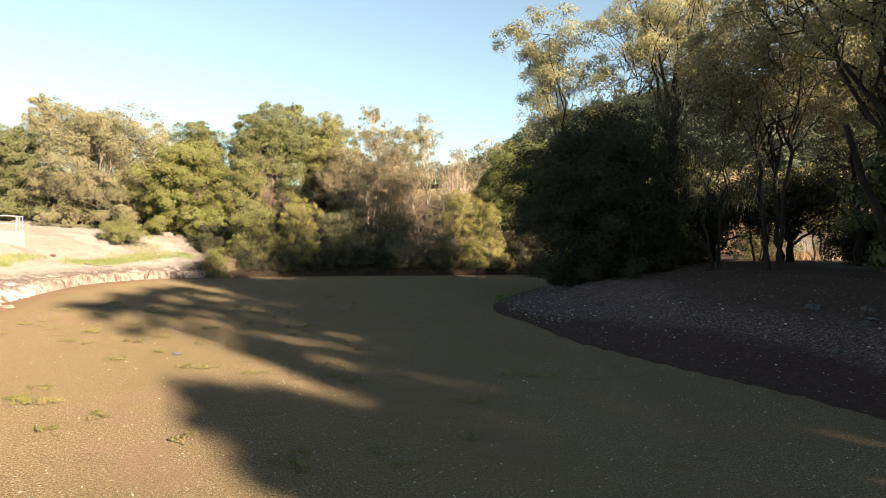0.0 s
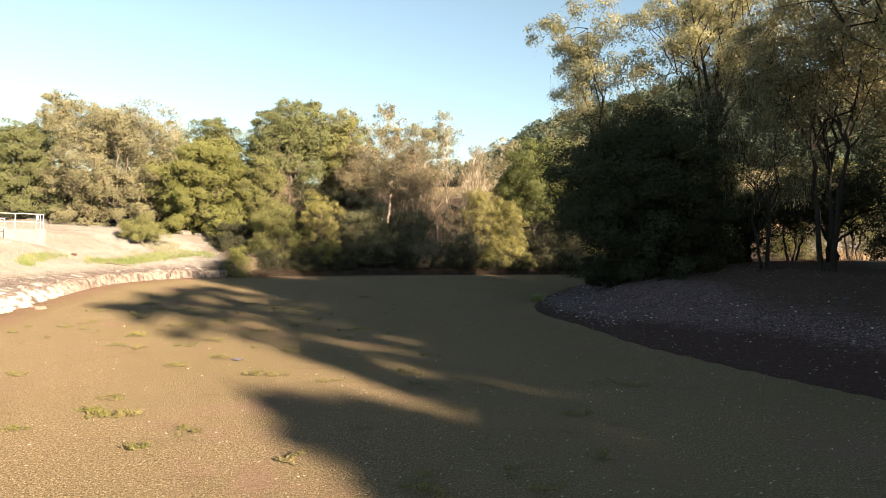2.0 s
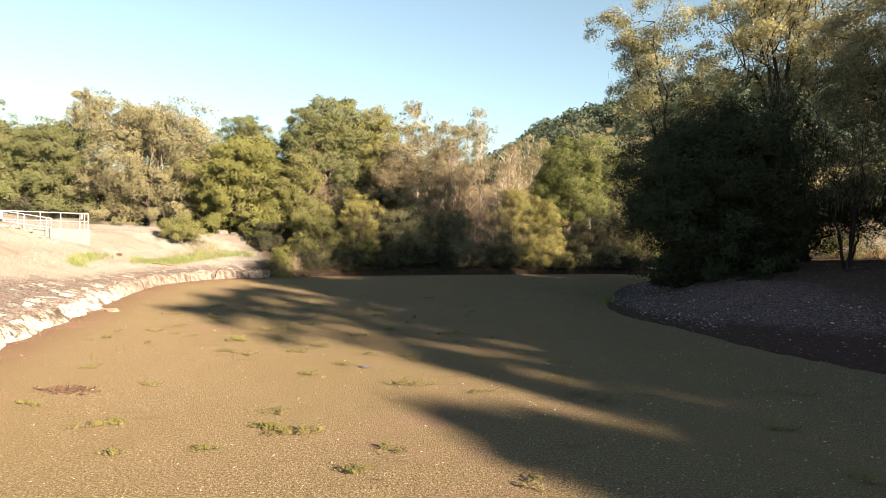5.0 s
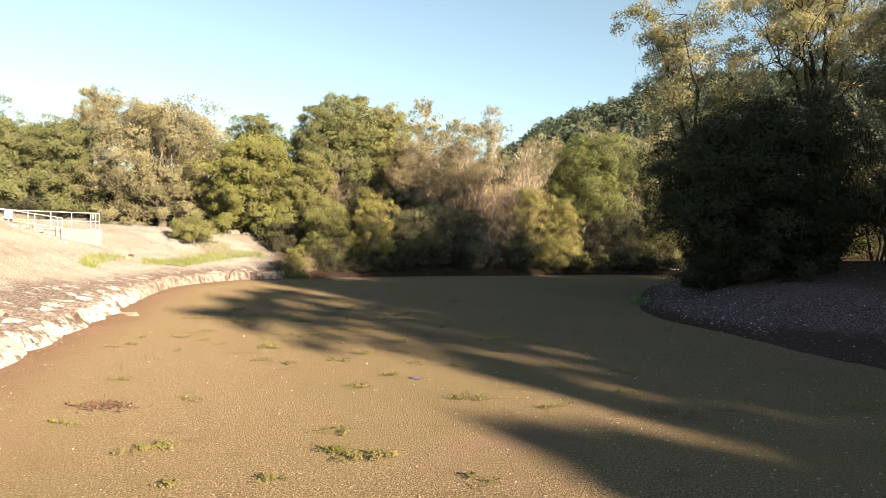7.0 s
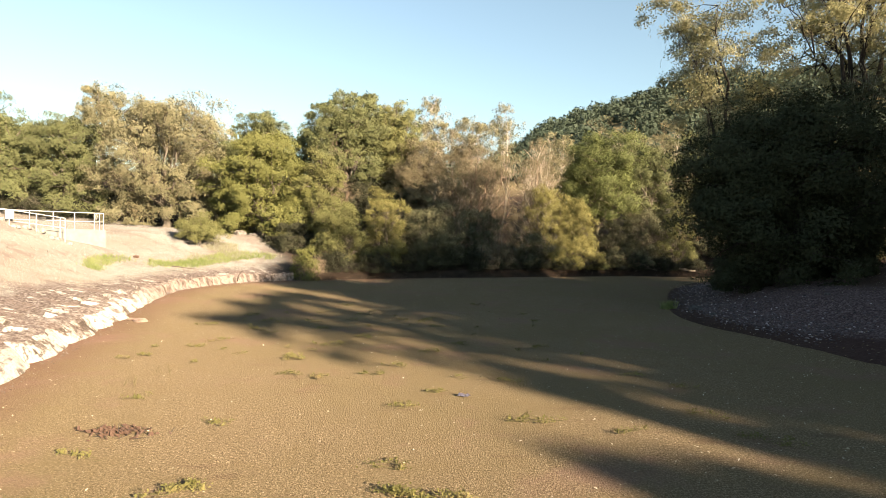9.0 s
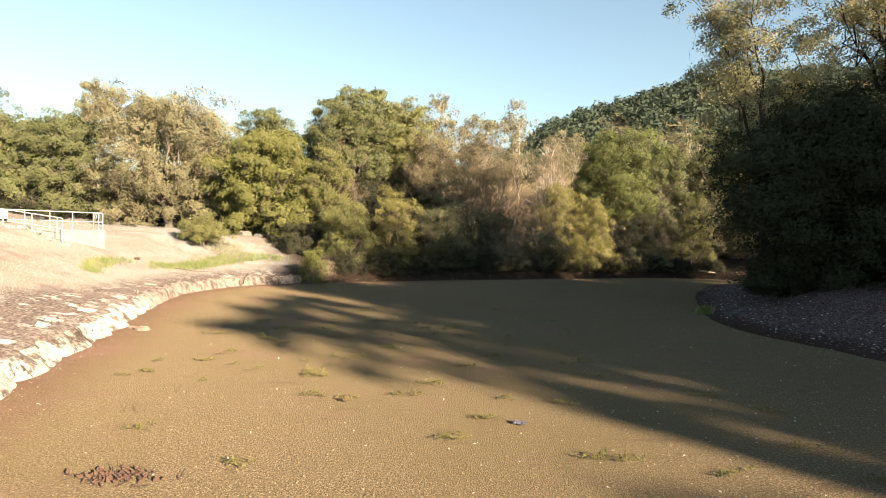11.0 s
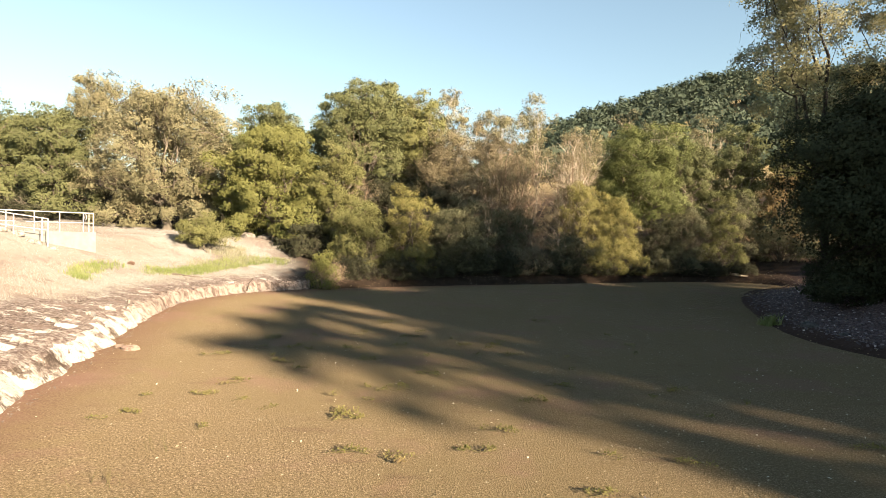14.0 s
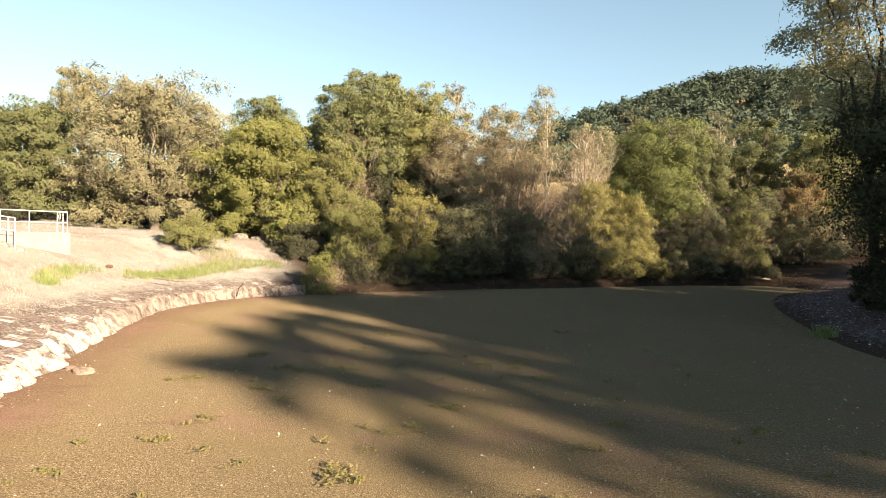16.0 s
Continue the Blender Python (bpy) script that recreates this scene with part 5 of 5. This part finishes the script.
def debris_patch():
    rng = np.random.default_rng(3)
    root = thing("dead_weed_patch", "dark rotting clump of weed floating on the pond", "dead weed", -12.8, 13.4, 0.0)
    p = rng.normal(0, 1, (170, 3)) * np.array([0.26, 0.13, 0.0]) + np.array([0, 0, 0.015])
    part("dead_leaves", mesh_np("dead_leaves", *leaves(p + rng.uniform(0, 0.03, (170, 1)) * np.array([0, 0, 1]), 0.05, rng, 0, 0.45), M_DEBRIS), root)
    tagged(part("dead_stems", mesh_np("dead_stems", *sticks(p[:60], rng.normal(0, 1, (60, 3)) * np.array([1, 1, 0.15]), 0.25, 0.008, rng), M_BARK_DARK), root), kind="stuff")


def crumpled(name, label, x, y, s, seed):
    rng = np.random.default_rng(seed)
    bm = bmesh.new()
    bmesh.ops.create_grid(bm, x_segments=9, y_segments=7, size=s)
    for v in bm.verts:
        v.co.z = 0.03 + abs(noise.noise(v.co * 9 + Vector((seed, 0, 0)))) * s * 0.55
        v.co.x *= 1 + rng.uniform(-0.12, 0.12)
        v.co.y *= 0.6 + rng.uniform(-0.1, 0.1)
    bmesh.ops.solidify(bm, geom=bm.faces[:], thickness=0.006)
    ob = new(name, bm_mesh(name, bm, M_PLASTIC))
    ob.matrix_basis = pose(x, y, max(0.0, ground_z(x, y)), 0, 0, seed * 31)
    tagged(ob, label, "litter")


debris_patch()
crumpled("plastic_scrap", "crumpled dull bluish plastic scrap floating on the pond", -7.15, 16.0, 0.11, 5)
crumpled("plastic_scrap", "crumpled pale bluish bag on the dark gravel shore", 12.0, 16.4, 0.2, 8)

# ---- scattered small stuff ----


def scatter(rng, n, x0, x1, y0, y1, test):
    x, y = rng.uniform(x0, x1, n * 6), rng.uniform(y0, y1, n * 6)
    k = test(x, y, shore_distance(x, y))
    return x[k][:n], y[k][:n]


def flat_leaves(name, label, x, y, z, size, mat, seed, tilt=0.25):
    rng = np.random.default_rng(seed)
    n = len(x)
    a = rng.uniform(0, 2 * np.pi, n)
    u = np.stack([np.cos(a), np.sin(a), rng.normal(0, tilt, n)], 1)
    w = np.stack([-np.sin(a), np.cos(a), rng.normal(0, tilt, n)], 1)
    s = size * rng.uniform(0.5, 1.5, (n, 1))
    p = np.stack([x, y, z], 1)
    lift = np.array([0, 0, 1.0]) * s * 0.3
    v = np.stack([p - u * s, p + w * s * 0.55 + lift, p + u * s, p - w * s * 0.55 + lift], 1).reshape(-1, 3)
    tagged(new(name, mesh_np(name, v, np.arange(4 * n).reshape(-1, 4), mat)), label, "leaves", kind="stuff")


def blades(name, label, x, y, h, per, mat, seed, spread=0.06, width=0.012, lean=0.35):
    """Tufts of grass: bent tapered blades."""
    rng = np.random.default_rng(seed)
    n = len(x) * per
    bx, by = np.repeat(x, per) + rng.normal(0, spread, n), np.repeat(y, per) + rng.normal(0, spread, n)
    b = np.stack([bx, by, land(bx, by) - 0.02], 1)
    a = rng.uniform(0, 2 * np.pi, n)
    out = np.stack([np.cos(a), np.sin(a), np.zeros(n)], 1)
    side = np.stack([-np.sin(a), np.cos(a), np.zeros(n)], 1) * width
    hh = (h * rng.uniform(0.45, 1.25, n))[:, None]
    up = np.array([[0, 0, 1.0]])
    m = b + up * hh * 0.6 + out * hh * lean * 0.35
    t = b + up * hh + out * hh * lean
    v = np.stack([b - side, b + side, m + side * 0.8, t, m - side * 0.8], 1).reshape(-1, 3)
    i = np.arange(n)[:, None] * 5
    tri = np.concatenate([i + np.array([[0, 1, 2]]), i + np.array([[0, 2, 4]]), i + np.array([[4, 2, 3]])])
    tagged(new(name, mesh_np(name, v, tri, mat)), label, "grass", kind="stuff")


R = np.random.default_rng(77)
gx, gy = scatter(R, 9000, -48, -16, 12, 62, lambda x, y, d: (d > 2.6 + (y < 29)) & (zones(x, y)[0] > 0.5) & (R.uniform(size=x.shape) < 0.35 + 0.65 * (d > 3.2)))
blades("dry_grass", "short bleached dry grass on the bank", gx, gy, 0.11, 5, M_DRYGRASS, 1, 0.13, 0.009, 0.9)
gx, gy = scatter(R, 5200, -30, -15, 10, 46, lambda x, y, d: (d > 1.7 + 1.4 * (y < 29) + R.uniform(0, 1.2, x.shape)) & (d < 5.5) & (zones(x, y)[0] > 0.6))
blades("pale_grass", "pale bleached tufts of grass above the rock shelf", gx, gy, 0.10, 5, M_PALEGRASS, 9, 0.14, 0.005, 0.9)
gx, gy = scatter(R, 2000, -34, -17, 30, 52, lambda x, y, d: (np.abs(d - 4.1 - 0.5 * (y < 39.8) - 0.4 * np.sin(y * 0.7) - 0.4 * np.sin(x * 0.8)) < 0.3 + 0.4 * (y > 40.5)) & (y > 34.5) & (np.abs(y - 39.8) > 0.15) & (zones(x, y)[0] > 0.6))
blades("green_sedge", "strip of bright green sedge at the foot of the slope", gx, gy, 0.24, 12, M_SEDGE, 2, 0.13, 0.010, 0.4)
gx, gy = 3.15 + R.normal(0, 0.16, 26), 32.3 + R.normal(0, 0.16, 26)
blades("dark_tussock", "dark tussock of grass at the tip of the gravel spit", gx, gy, 0.42, 12, M_SEDGE, 21, 0.05, 0.012, 0.6)
gx, gy = scatter(R, 520, -25, -18.5, 42.0, 49, lambda x, y, d: (d > 4.4) & (d < 7.0) & (zones(x, y)[0] > 0.4) & (np.sin(x * 1.7 + y) + np.sin(y * 2.3) > -0.3))
blades("yellow_grass", "tall straw-yellow grass round the foot of the shrub", gx, gy, 0.26, 7, M_YELLOW, 12, 0.16, 0.008, 0.5)
gx, gy = scatter(R, 1800, 20, 60, 40, 90, lambda x, y, d: (d > 14))
blades("field_grass", "tall dry grass in the sunlit field behind the trees", gx, gy, 0.6, 8, M_FIELD, 3, 0.2, 0.02, 0.5)
fx, fy = scatter(R, 9000, -22, 9, 3, 54, lambda x, y, d: d < -0.1)
flat_leaves("floating_leaves", "small fallen leaves scattered over the duckweed", fx, fy, np.full(len(fx), 0.012), 0.019, M_FALLEN, 4)
lx, ly = scatter(R, 9000, -27, -13, 8, 48, lambda x, y, d: (d > 0.5) & (d < 2.6 + (y < 28)) & (R.uniform(size=x.shape) < 1.5 - d * 0.45))
flat_leaves("leaf_litter", "brown dead leaves on the rock shelf", lx, ly, land(lx, ly) + 0.03, 0.03, M_LITTER, 5, 0.12)
ex, ey = scatter(R, 3500, -23, -13, 8, 48, lambda x, y, d: (d > -0.7) & (d < 0.1))
flat_leaves("shore_leaves", "dry leaves washed along the edge of the ledge", ex, ey, np.full(len(ex), 0.02), 0.026, M_LITTER, 6)
rx, ry = scatter(R, 4500, 2, 20, 6, 46, lambda x, y, d: (d > 0.0) & (d < 12))
flat_leaves("bank_litter", "dead leaves scattered on the dark bank", rx, ry, land(rx, ry) + 0.02, 0.028, M_FALLEN, 7)
# Floating leaves with glints put into their pale colour, thickest to the right.
qx, qy = scatter(R, 4200, -20, 9, 4, 46, lambda x, y, d: (d < -0.1) & (R.uniform(size=x.shape) < np.clip(0.15 + (x + 14 + 0.25 * (y - 20)) / 14, 0.12, 1)))
flat_leaves("pale_floating_leaves", "larger pale leaves lying on the duckweed, whitened to glint", qx, qy, np.full(len(qx), 0.014), 0.023, M_PALELEAF, 14)
bx, by = scatter(R, 2500, -18, 18, 44, 62, lambda x, y, d: (d > -0.2) & (d < 3.0))
flat_leaves("far_bank_litter", "dead leaves on the dark far bank", bx, by, np.maximum(land(bx, by), 0) + 0.03, 0.05, M_FALLEN, 8)


def pebbles():
    """Gravel along the right shore: small faceted stones."""
    rng = np.random.default_rng(21)
    x, y = scatter(rng, 6500, 2, 18, 8, 46, lambda x, y, d: (d > 0.3) & (d < 7.5) & (rng.uniform(size=x.shape) < np.where(y > 23, np.exp(-((d - 2.0) / 1.6) ** 2), 0.35 * np.exp(-((d - 4.0) / 1.2) ** 2) + 0.03)))
    bm = bmesh.new()
    bmesh.ops.create_icosphere(bm, subdivisions=1, radius=1)
    base = np.array([v.co[:] for v in bm.verts])
    tri = np.array([[v.index for v in f.verts] for f in bm.faces])
    bm.free()
    n, m = len(x), len(base)
    s = rng.uniform(0.014, 0.055, (n, 1, 1)) * rng.uniform(0.6, 1.3, (n, 1, 3)) * np.array([1, 1, 0.6])
    v = base[None] * s * rng.uniform(0.8, 1.2, (n, m, 1)) + np.stack([x, y, land(x, y) + 0.015], 1)[:, None]
    f = tri[None] + (np.arange(n) * m)[:, None, None]
    tagged(new("gravel", mesh_np("gravel", v.reshape(-1, 3), f.reshape(-1, 3), M_PEBBLE)), "grey gravel on the shaded shore", "gravel", kind="stuff")


pebbles()
